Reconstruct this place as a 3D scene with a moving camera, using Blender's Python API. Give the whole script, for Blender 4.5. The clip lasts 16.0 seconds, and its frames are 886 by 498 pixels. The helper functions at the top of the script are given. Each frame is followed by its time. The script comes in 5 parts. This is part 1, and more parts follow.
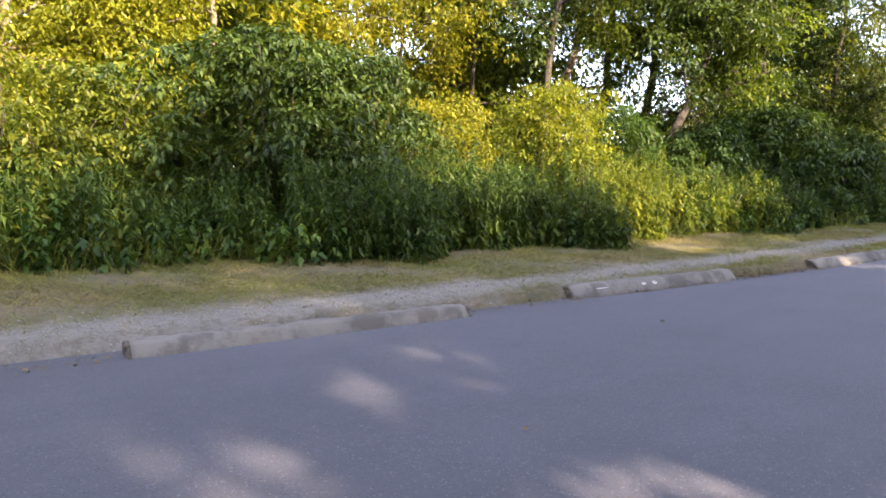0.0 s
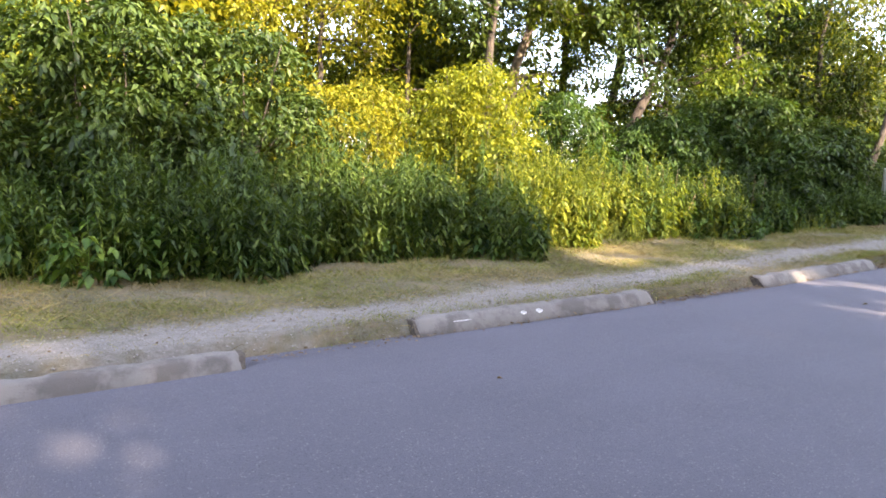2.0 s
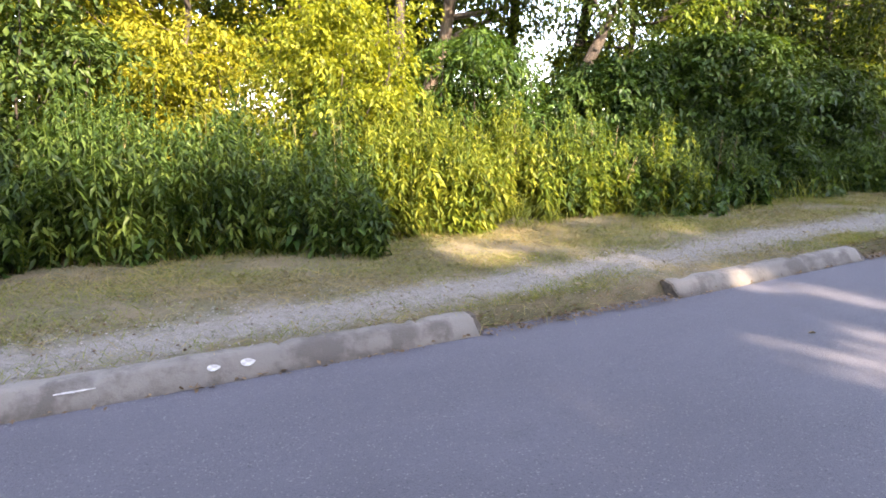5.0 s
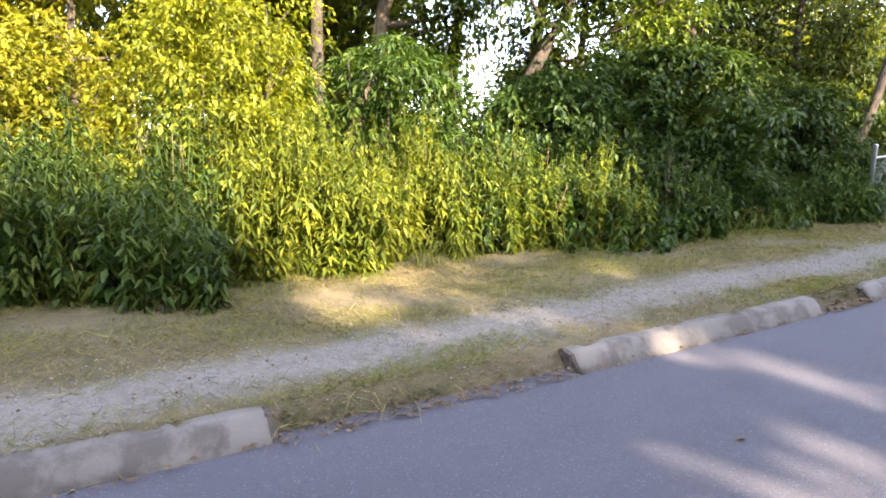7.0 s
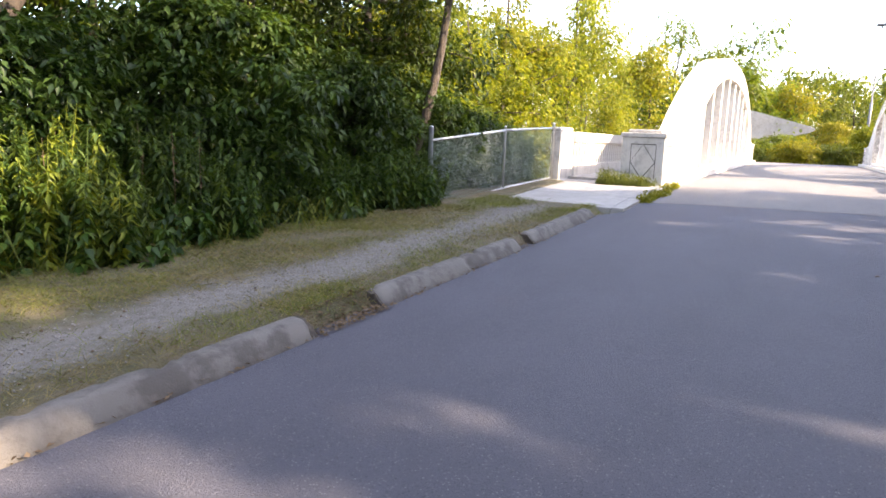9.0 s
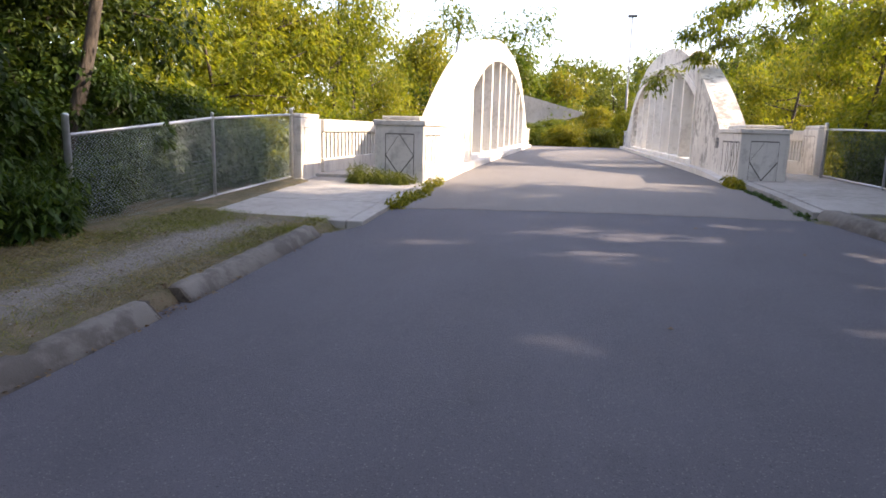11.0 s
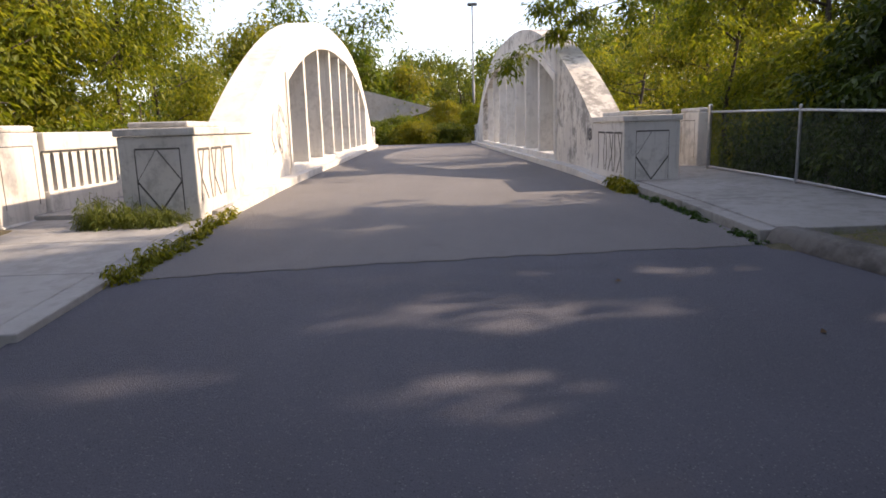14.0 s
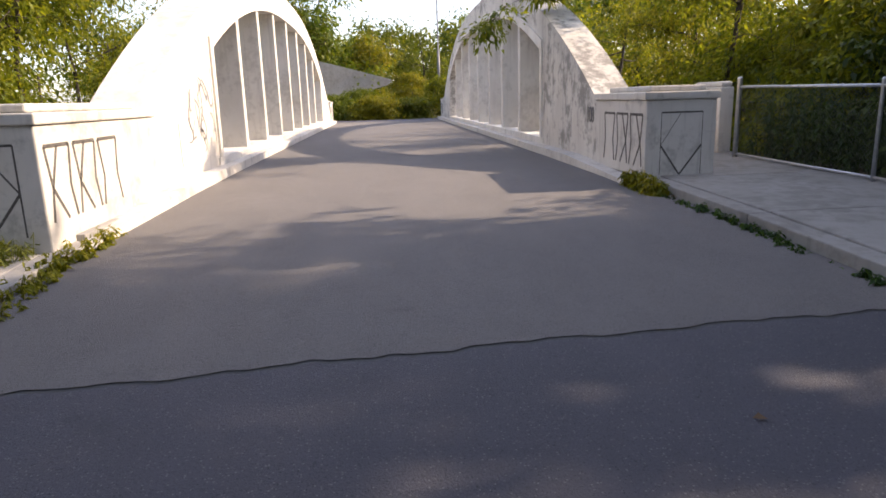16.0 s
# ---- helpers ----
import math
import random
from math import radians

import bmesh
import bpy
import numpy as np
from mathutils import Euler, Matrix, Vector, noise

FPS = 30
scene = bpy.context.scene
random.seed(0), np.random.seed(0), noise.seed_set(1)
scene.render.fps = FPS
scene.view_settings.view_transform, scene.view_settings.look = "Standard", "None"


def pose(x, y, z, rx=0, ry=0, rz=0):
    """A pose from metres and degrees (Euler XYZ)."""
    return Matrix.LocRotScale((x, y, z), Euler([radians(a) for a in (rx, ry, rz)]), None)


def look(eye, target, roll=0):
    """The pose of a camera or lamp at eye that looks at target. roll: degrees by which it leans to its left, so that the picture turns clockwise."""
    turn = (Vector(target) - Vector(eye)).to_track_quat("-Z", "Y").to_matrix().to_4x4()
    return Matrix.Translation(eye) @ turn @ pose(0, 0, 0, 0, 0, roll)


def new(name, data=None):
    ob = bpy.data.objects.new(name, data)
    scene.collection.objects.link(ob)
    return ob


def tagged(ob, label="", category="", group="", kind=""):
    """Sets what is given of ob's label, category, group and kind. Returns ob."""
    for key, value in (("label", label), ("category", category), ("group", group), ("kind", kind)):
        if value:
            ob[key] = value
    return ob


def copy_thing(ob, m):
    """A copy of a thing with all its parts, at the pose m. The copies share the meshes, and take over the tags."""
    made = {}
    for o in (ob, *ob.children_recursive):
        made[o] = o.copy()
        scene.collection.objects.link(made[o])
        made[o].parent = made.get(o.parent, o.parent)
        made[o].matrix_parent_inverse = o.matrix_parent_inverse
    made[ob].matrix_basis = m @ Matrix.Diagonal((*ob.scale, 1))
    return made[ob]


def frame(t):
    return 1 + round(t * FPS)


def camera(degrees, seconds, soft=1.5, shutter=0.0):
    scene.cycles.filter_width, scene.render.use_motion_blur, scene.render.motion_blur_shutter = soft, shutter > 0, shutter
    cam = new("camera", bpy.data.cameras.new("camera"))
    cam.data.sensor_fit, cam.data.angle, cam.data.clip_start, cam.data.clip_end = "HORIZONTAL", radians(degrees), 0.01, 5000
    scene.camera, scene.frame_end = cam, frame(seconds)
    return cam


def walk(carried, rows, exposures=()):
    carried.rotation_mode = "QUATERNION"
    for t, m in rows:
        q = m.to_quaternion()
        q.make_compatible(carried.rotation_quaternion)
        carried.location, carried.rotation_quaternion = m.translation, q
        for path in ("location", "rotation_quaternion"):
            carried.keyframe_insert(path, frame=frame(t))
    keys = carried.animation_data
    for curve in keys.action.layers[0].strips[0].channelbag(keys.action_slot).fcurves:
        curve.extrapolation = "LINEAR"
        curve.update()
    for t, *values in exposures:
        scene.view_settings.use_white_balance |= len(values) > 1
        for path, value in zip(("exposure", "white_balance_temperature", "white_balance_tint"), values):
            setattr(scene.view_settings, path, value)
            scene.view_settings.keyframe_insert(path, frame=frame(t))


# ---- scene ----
cam = camera(68.4, 16.0, soft=1.7)
PATH = [
    (0, (-0.01, -0.762, 1.268), (1.101, 0.885, 1.036), 1.5),
    (0.5, (0.608, -0.609, 1.305), (1.751, 1.015, 1.065), 1.4),
    (1, (1.246, -0.489, 1.292), (2.275, 1.209, 1.054), 1.3),
    (1.5, (1.653, -0.492, 1.326), (2.707, 1.189, 1.077), 1.7),
    (2, (2.184, -0.366, 1.391), (3.283, 1.285, 1.132), 1.8),
    (2.5, (2.725, -0.343, 1.439), (3.767, 1.343, 1.171), 1.1),
    (3, (3.284, -0.189, 1.403), (4.323, 1.497, 1.127), 0.8),
    (3.5, (3.827, -0.068, 1.443), (4.922, 1.575, 1.124), 0.1),
    (4, (4.395, 0.0, 1.461), (5.459, 1.656, 1.108), -0.5),
    (4.2, (4.597, 0.072, 1.446), (5.659, 1.728, 1.085), -0.2),
    (6.3, (6.304, 0.961, 1.441), (7.244, 2.68, 1.041), 2.0),
    (6.5, (6.415, 0.992, 1.454), (7.364, 2.707, 1.056), 1.7),
    (7, (6.908, 1.068, 1.486), (7.961, 2.736, 1.154), 1.6),
    (7.5, (7.315, 1.097, 1.532), (8.507, 2.678, 1.246), 0.2),
    (8, (7.923, 1.225, 1.544), (9.365, 2.585, 1.281), 1.0),
    (8.5, (8.652, 1.261, 1.454), (10.237, 2.447, 1.174), 1.7),
    (9, (9.423, 1.255, 1.423), (11.162, 2.183, 1.086), 2.0),
    (9.2, (9.686, 1.253, 1.456), (11.492, 2.059, 1.161), 1.6),
    (11.3, (12.905, 1.193, 1.54), (14.861, 1.464, 1.223), 1.1),
    (11.5, (13.113, 1.217, 1.52), (15.087, 1.4, 1.256), 0.5),
    (12, (13.792, 1.205, 1.556), (15.777, 1.189, 1.309), -0.4),
    (12.5, (14.438, 1.208, 1.611), (16.418, 1.189, 1.325), 0.2),
    (13, (15.059, 1.145, 1.587), (17.027, 1.095, 1.235), -2.5),
    (13.5, (15.635, 1.121, 1.6), (17.597, 1.022, 1.226), -1.2),
    (14, (16.307, 1.069, 1.596), (18.272, 1.015, 1.228), -1.6),
    (14.5, (16.937, 1.058, 1.616), (18.893, 0.979, 1.207), -0.3),
    (15, (17.613, 1.04, 1.666), (19.568, 0.967, 1.253), -0.7),
    (15.5, (18.252, 1.062, 1.673), (20.199, 0.957, 1.227), -2.7),
    (16, (18.913, 1.051, 1.696), (20.855, 0.891, 1.246), -1.7),
]
walk(cam, [(t, look(eye, target, roll)) for t, eye, target, roll in PATH],
     exposures=[(0.0, 2.66, 6400, 19), (0.7, 2.98, 6400, 19), (2.0, 3.1, 6400, 19), (4.0, 3.1, 6400, 19), (7.5, 3.12, 6400, 18), (8.5, 2.75, 6400, 18), (9.2, 2.42, 6400, 18), (11.3, 1.45, 6400, 19), (12.5, 0.35, 6400, 19), (13.0, 0.4, 6400, 19), (13.6, 0.85, 6400, 19), (14.2, 1.02, 6400, 19), (16.0, 1.08, 6400, 19)])

# ---- world, sun ----
SUN_EL, SUN_TO = radians(33), Vector((0.12, -0.993))
world = bpy.data.worlds.new("world")
scene.world = world
world.use_nodes = True
wn = world.node_tree
sky = wn.nodes.new("ShaderNodeTexSky")
sky.sky_type, sky.sun_disc = "NISHITA", False
sky.sun_elevation, sky.sun_rotation = SUN_EL, math.atan2(SUN_TO.x, SUN_TO.y)
sky.air_density, sky.dust_density, sky.ozone_density = 1.0, 1.5, 1.0
back = wn.nodes["Background"]
back.inputs["Strength"].default_value = 0.14
haze = wn.nodes.new("ShaderNodeMix")  # thin even evening haze over the clear sky
haze.data_type, haze.blend_type = "RGBA", "ADD"
haze.inputs[0].default_value, haze.inputs[7].default_value = 1.0, (1.5, 1.42, 1.35, 1)
wn.links.new(sky.outputs[0], haze.inputs[6])
wn.links.new(haze.outputs[2], back.inputs[0])
sun = new("sun", bpy.data.lights.new("sun", "SUN"))
sun.data.energy, sun.data.angle, sun.data.color = 5.0, radians(0.9), (1.0, 0.82, 0.58)
TO_SUN = Vector((SUN_TO.x * math.cos(SUN_EL), SUN_TO.y * math.cos(SUN_EL), math.sin(SUN_EL)))
sun.matrix_world = look(TO_SUN * 60, (0, 0, 0))

rng = np.random.default_rng(7)


# ---- materials ----
class Nodes:
    """A small builder for one node material."""

    def __init__(self, name):
        self.mat = bpy.data.materials.new(name)
        self.mat.use_nodes = True
        self.tree = self.mat.node_tree
        self.bsdf = self.tree.nodes["Principled BSDF"]
        self.coord = self.add("ShaderNodeTexCoord").outputs["Object"]

    def add(self, kind, **props):
        node = self.tree.nodes.new(kind)
        for key, value in props.items():
            setattr(node, key, value)
        return node

    def link(self, a, b):
        self.tree.links.new(a, b)

    def noise(self, scale, detail=4.0, rough=0.55, coord=None, stretch=None):
        node = self.add("ShaderNodeTexNoise")
        node.inputs["Scale"].default_value, node.inputs["Detail"].default_value = scale, detail
        node.inputs["Roughness"].default_value = rough
        source = coord or self.coord
        if stretch:
            m = self.add("ShaderNodeMapping")
            m.inputs["Scale"].default_value = stretch
            self.link(source, m.inputs["Vector"])
            source = m.outputs[0]
        self.link(source, node.inputs["Vector"])
        return node.outputs["Fac"]

    def ramp(self, fac, stops):
        node = self.add("ShaderNodeValToRGB")
        el = node.color_ramp.elements
        while len(el) < len(stops):
            el.new(0.5)
        for e, (at, colour) in zip(el, stops):
            e.position, e.color = at, (*colour, 1) if len(colour) == 3 else colour
        self.link(fac, node.inputs["Fac"])
        return node.outputs["Color"]

    def mix(self, fac, a, b, blend="MIX"):
        node = self.add("ShaderNodeMix", data_type="RGBA", blend_type=blend)
        for value, socket in ((fac, node.inputs[0]), (a, node.inputs[6]), (b, node.inputs[7])):
            if isinstance(value, (int, float)):
                socket.default_value = value
            elif isinstance(value, tuple):
                socket.default_value = (*value, 1)
            else:
                self.link(value, socket)
        return node.outputs[2]

    def math(self, op, a, b=0.0):
        node = self.add("ShaderNodeMath", operation=op)
        for value, socket in ((a, node.inputs[0]), (b, node.inputs[1])):
            if isinstance(value, (int, float)):
                socket.default_value = value
            else:
                self.link(value, socket)
        return node.outputs[0]

    def bump(self, height, strength, distance=0.01):
        node = self.add("ShaderNodeBump")
        node.inputs["Strength"].default_value, node.inputs["Distance"].default_value = strength, distance
        self.link(height, node.inputs["Height"])
        self.link(node.outputs[0], self.bsdf.inputs["Normal"])

    def done(self, colour, rough=0.8, metal=0.0):
        if isinstance(colour, tuple):
            self.bsdf.inputs["Base Color"].default_value = (*colour, 1)
        else:
            self.link(colour, self.bsdf.inputs["Base Color"])
        if isinstance(rough, (int, float)):
            self.bsdf.inputs["Roughness"].default_value = rough
        else:
            self.link(rough, self.bsdf.inputs["Roughness"])
        self.bsdf.inputs["Metallic"].default_value = metal
        return self.mat


def asphalt(name, dark, light):
    n = Nodes(name)
    fine = n.noise(210, 4, 0.75)
    stones = n.add("ShaderNodeTexVoronoi", feature="F1")
    stones.inputs["Scale"].default_value = 85
    n.link(n.coord, stones.inputs["Vector"])
    patch = n.noise(0.6, 4)
    base = n.mix(patch, dark, light)
    base = n.mix(n.math("MULTIPLY", n.ramp(fine, [(0.35, (0, 0, 0)), (0.65, (1, 1, 1))]), 0.55), base, tuple(0.45 * v for v in dark))
    chip = n.ramp(n.math("MULTIPLY", stones.outputs["Color"], 1.0), [(0.72, (0, 0, 0)), (0.82, (1, 1, 1))])
    near = n.ramp(stones.outputs["Distance"], [(0.30, (1, 1, 1)), (0.45, (0, 0, 0))])
    base = n.mix(n.math("MULTIPLY", n.math("MULTIPLY", chip, near), 0.34), base, (0.30, 0.29, 0.285))
    base = n.mix(n.math("MULTIPLY", n.ramp(n.noise(2.3, 5, 0.7), [(0.62, (0, 0, 0)), (0.72, (1, 1, 1))]), 0.25), base, (0.02, 0.02, 0.022))
    pits = n.ramp(n.noise(95, 2, 0.6), [(0.30, (1, 1, 1)), (0.40, (0, 0, 0))])
    base = n.mix(n.math("MULTIPLY", pits, 0.8), base, (0.012, 0.011, 0.012))
    wear = n.ramp(n.noise(1.1, 6, 0.7, stretch=(0.6, 1.3, 1)), [(0.40, (0, 0, 0)), (0.66, (1, 1, 1))])
    base = n.mix(n.math("MULTIPLY", wear, 0.14), base, tuple(1.45 * v for v in light))
    n.bump(n.math("ADD", n.math("MULTIPLY", stones.outputs["Distance"], 0.8), fine), 1.0, 0.007)
    return n.done(base, 0.82)


def concrete(name, base, stain, dirt, spots=0.5, reach=0.60):
    n = Nodes(name)
    big, mid, fine = n.noise(0.9, 5, 0.6), n.noise(5, 6, 0.65), n.noise(90, 3)
    runs = n.noise(1.0, 5, 0.7, stretch=(7, 7, 0.5))
    c = n.mix(n.ramp(big, [(0.4, (0, 0, 0)), (0.7, (1, 1, 1))]), base, stain)
    c = n.mix(n.math("MULTIPLY", n.ramp(runs, [(0.52, (0, 0, 0)), (0.72, (1, 1, 1))]), 0.5), c, dirt)
    c = n.mix(n.math("MULTIPLY", n.ramp(n.math("ADD", n.math("MULTIPLY", mid, 0.6), n.math("MULTIPLY", n.noise(0.8, 3), 0.4)), [(reach - 0.04, (0, 0, 0)), (reach + 0.05, (1, 1, 1))]), spots), c, dirt)
    c = n.mix(n.math("MULTIPLY", fine, 0.25), c, tuple(0.7 * v for v in base))
    n.bump(n.math("ADD", n.math("MULTIPLY", mid, 1.5), fine), 0.5, 0.008)
    return n.done(c, 0.85)


def leaf(name, dark, mid, light, glow=0.45, gloss=0.45):
    """Leaf paint: each leaf its own shade, and light that shines through."""
    n = Nodes(name)
    island = n.add("ShaderNodeNewGeometry").outputs["Random Per Island"]
    other = n.add("ShaderNodeObjectInfo").outputs["Random"]
    clump = n.noise(0.9, 3)
    shade = n.math("ADD", n.math("MULTIPLY", island, 0.55), n.math("MULTIPLY", clump, 0.5))
    c = n.ramp(shade, [(0.15, dark), (0.5, mid), (0.9, light)])
    hue = n.add("ShaderNodeHueSaturation")
    n.link(n.math("ADD", n.math("MULTIPLY", other, 0.03), 0.485), hue.inputs["Hue"])
    n.link(c, hue.inputs["Color"])
    c = hue.outputs[0]
    n.done(c, gloss)
    n.bsdf.inputs["Specular IOR Level"].default_value = 0.2
    through_light = n.add("ShaderNodeBsdfTranslucent")
    n.link(n.mix(1.0, c, (1.6, 1.5, 0.5), "MULTIPLY"), through_light.inputs["Color"])
    both = n.add("ShaderNodeMixShader")
    both.inputs[0].default_value = glow
    n.link(n.bsdf.outputs[0], both.inputs[1])
    n.link(through_light.outputs[0], both.inputs[2])
    n.link(both.outputs[0], n.tree.nodes["Material Output"].inputs["Surface"])
    return n.mat


def bark(name, dark, light):
    n = Nodes(name)
    grain = n.noise(6, 6, 0.7, stretch=(4, 4, 0.7))
    n.bump(grain, 0.9, 0.03)
    return n.done(n.mix(n.ramp(grain, [(0.35, (0, 0, 0)), (0.65, (1, 1, 1))]), dark, light), 0.9)


def plain(name, a, b, scale=8.0, rough=0.6, metal=0.0, bump=0.2):
    n = Nodes(name)
    v = n.noise(scale, 5)
    n.bump(n.noise(scale * 6, 3), bump, 0.004)
    return n.done(n.mix(n.ramp(v, [(0.35, (0, 0, 0)), (0.65, (1, 1, 1))]), a, b), rough, metal)


def verge_paint():
    """Trodden verge: soil, dry grass and a pale sandy footpath along the kerb."""
    n = Nodes("verge")
    sep = n.add("ShaderNodeSeparateXYZ")
    n.link(n.coord, sep.inputs[0])
    x, y = sep.outputs["X"], sep.outputs["Y"]
    wob = n.math("MULTIPLY", n.math("SUBTRACT", n.noise(2.2, 6, 0.72), 0.5), 1.0)
    line = n.math("MINIMUM", n.math("ADD", n.math("MULTIPLY", x, 0.050), 4.30), 4.95)
    off = n.math("ABSOLUTE", n.math("ADD", n.math("SUBTRACT", y, line), wob))
    path = n.ramp(off, [(0.16, (1, 1, 1)), (0.42, (0, 0, 0))])
    ends = n.ramp(n.math("MULTIPLY", x, 0.01), [(0.195, (1, 1, 1)), (0.204, (0, 0, 0))])
    path = n.math("MULTIPLY", path, ends)
    fine, mid = n.noise(60, 4, 0.7), n.noise(4, 5, 0.7)
    sand = n.mix(fine, (0.12, 0.11, 0.095), (0.235, 0.215, 0.19))
    sand = n.mix(n.ramp(n.noise(14, 5, 0.75), [(0.47, (0, 0, 0)), (0.60, (1, 1, 1))]), sand, (0.135, 0.120, 0.098))
    turf = n.mix(n.ramp(mid, [(0.38, (0, 0, 0)), (0.62, (1, 1, 1))]), (0.066, 0.068, 0.026), (0.160, 0.122, 0.070))
    turf = n.mix(n.math("MULTIPLY", fine, 0.7), turf, (0.09, 0.075, 0.04))
    wild = n.ramp(n.math("MULTIPLY", y, 0.1), [(0.66, (0, 0, 0)), (0.74, (1, 1, 1))])
    turf = n.mix(wild, turf, (0.045, 0.045, 0.022))
    n.bump(n.math("ADD", fine, n.math("MULTIPLY", mid, 2)), 0.8, 0.03)
    return n.done(n.mix(path, turf, sand), 0.95)


ASPHALT = asphalt("asphalt", (0.063, 0.061, 0.075), (0.091, 0.088, 0.107))
ASPHALT_DECK = asphalt("asphalt_deck", (0.130, 0.121, 0.116), (0.178, 0.164, 0.154))
TAR = plain("tar", (0.012, 0.012, 0.012), (0.03, 0.03, 0.03), 20, 0.7)
CONCRETE = concrete("bridge_concrete", (0.66, 0.63, 0.57), (0.56, 0.52, 0.46), (0.34, 0.31, 0.27), 0.45, 0.55)
CONCRETE_WORN = concrete("worn_concrete", (0.58, 0.55, 0.50), (0.47, 0.44, 0.39), (0.20, 0.18, 0.16), 0.5, 0.57)
CONCRETE_STAINED = concrete("stained_concrete", (0.60, 0.57, 0.51), (0.46, 0.42, 0.37), (0.11, 0.10, 0.09), 0.75, 0.535)
SLAB = concrete("walk_concrete", (0.31, 0.297, 0.275), (0.25, 0.237, 0.22), (0.18, 0.165, 0.15), 0.5, 0.53)
BROKEN = plain("broken_kerb_end", (0.030, 0.023, 0.016), (0.075, 0.060, 0.044), 25, 0.95, 0.0, 0.9)
KERB = concrete("kerb_concrete", (0.138, 0.125, 0.110), (0.098, 0.087, 0.075), (0.042, 0.035, 0.029), 0.75, 0.52)
GROOVE = plain("groove_dirt", (0.05, 0.045, 0.04), (0.12, 0.11, 0.10), 30, 0.9)
VERGE = verge_paint()
STEEL = plain("galvanised_steel", (0.42, 0.43, 0.44), (0.56, 0.57, 0.58), 14, 0.42, 0.85)
# wire of the right-hand fence, darkened to stand in for shade on it
WIRE = plain("fence_wire", (0.13, 0.13, 0.13), (0.24, 0.24, 0.24), 20, 0.6, 0.6)
BARK = bark("bark", (0.022, 0.017, 0.012), (0.075, 0.058, 0.043))
BARK_PALE = bark("pale_bark", (0.11, 0.085, 0.06), (0.25, 0.19, 0.14))
# darker copy of the walk concrete: tree shade in its colour, plus dirt spots
SLAB_SHADED = concrete("shaded_walk_concrete", (0.27, 0.255, 0.235), (0.21, 0.20, 0.18), (0.12, 0.11, 0.095), 0.5, 0.52)
WIRE_TEAL = plain("fence_wire", (0.30, 0.36, 0.36), (0.44, 0.50, 0.50), 20, 0.55, 0.4)
# also stands in for shade on some trees that the sun reaches
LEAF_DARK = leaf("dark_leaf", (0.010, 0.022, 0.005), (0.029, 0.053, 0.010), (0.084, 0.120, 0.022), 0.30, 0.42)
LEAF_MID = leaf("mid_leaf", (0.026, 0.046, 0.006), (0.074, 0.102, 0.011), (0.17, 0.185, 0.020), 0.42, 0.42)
# lightened to carry some of the evening sun in its colour
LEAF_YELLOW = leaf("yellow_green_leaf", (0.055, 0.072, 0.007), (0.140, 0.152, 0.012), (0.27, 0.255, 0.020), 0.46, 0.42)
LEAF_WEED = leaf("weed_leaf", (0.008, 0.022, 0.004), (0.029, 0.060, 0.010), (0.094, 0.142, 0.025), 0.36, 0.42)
# brighter copy of the weed leaf, with sunlight put into its colour
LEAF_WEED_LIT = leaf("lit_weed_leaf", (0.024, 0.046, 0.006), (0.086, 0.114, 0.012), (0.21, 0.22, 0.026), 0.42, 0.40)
# brighter colour and more glow, standing in for sun on bridge-side growth
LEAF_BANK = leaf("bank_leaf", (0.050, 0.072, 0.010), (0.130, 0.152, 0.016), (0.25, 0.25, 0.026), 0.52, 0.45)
GRASS_DRY = leaf("dry_grass", (0.062, 0.055, 0.022), (0.140, 0.118, 0.048), (0.29, 0.245, 0.115), 0.25, 0.7)
GRASS_GREEN = leaf("green_grass", (0.046, 0.062, 0.010), (0.105, 0.126, 0.020), (0.20, 0.205, 0.040), 0.3, 0.6)
DEAD = leaf("dead_leaf", (0.055, 0.038, 0.022), (0.115, 0.080, 0.048), (0.20, 0.150, 0.095), 0.15, 0.8)
WHITE_PAINT = plain("white_paint", (0.20, 0.19, 0.18), (0.46, 0.45, 0.43), 30, 0.6)
DARK_PAINT = plain("dark_spray_paint", (0.04, 0.04, 0.045), (0.12, 0.12, 0.13), 25, 0.6)
GREY_PAINT = plain("grey_spray_paint", (0.12, 0.12, 0.13), (0.26, 0.26, 0.27), 25, 0.7)
WATER = plain("river_water", (0.03, 0.035, 0.03), (0.05, 0.05, 0.04), 0.5, 0.08, 0.0, 0.1)
PEBBLE = plain("pebble", (0.16, 0.15, 0.13), (0.28, 0.26, 0.23), 40, 0.9)
LAMP_GREY = plain("lamp_grey", (0.10, 0.10, 0.105), (0.15, 0.15, 0.155), 6, 0.5, 0.3)


# ---- mesh helpers ----
def fast_mesh(name, verts, tris, mat, smooth=False):
    """A mesh from arrays of places and of triangles."""
    me = bpy.data.meshes.new(name)
    verts, tris = np.asarray(verts, np.float32).reshape(-1, 3), np.asarray(tris, np.int32).reshape(-1, 3)
    me.vertices.add(len(verts))
    me.vertices.foreach_set("co", verts.ravel())
    me.loops.add(tris.size)
    me.loops.foreach_set("vertex_index", tris.ravel())
    me.polygons.add(len(tris))
    me.polygons.foreach_set("loop_start", np.arange(0, tris.size, 3, dtype=np.int32))
    me.polygons.foreach_set("loop_total", np.full(len(tris), 3, np.int32))
    if smooth:
        me.polygons.foreach_set("use_smooth", np.ones(len(tris), bool))
    me.update(calc_edges=True)
    me.materials.append(mat)
    return me


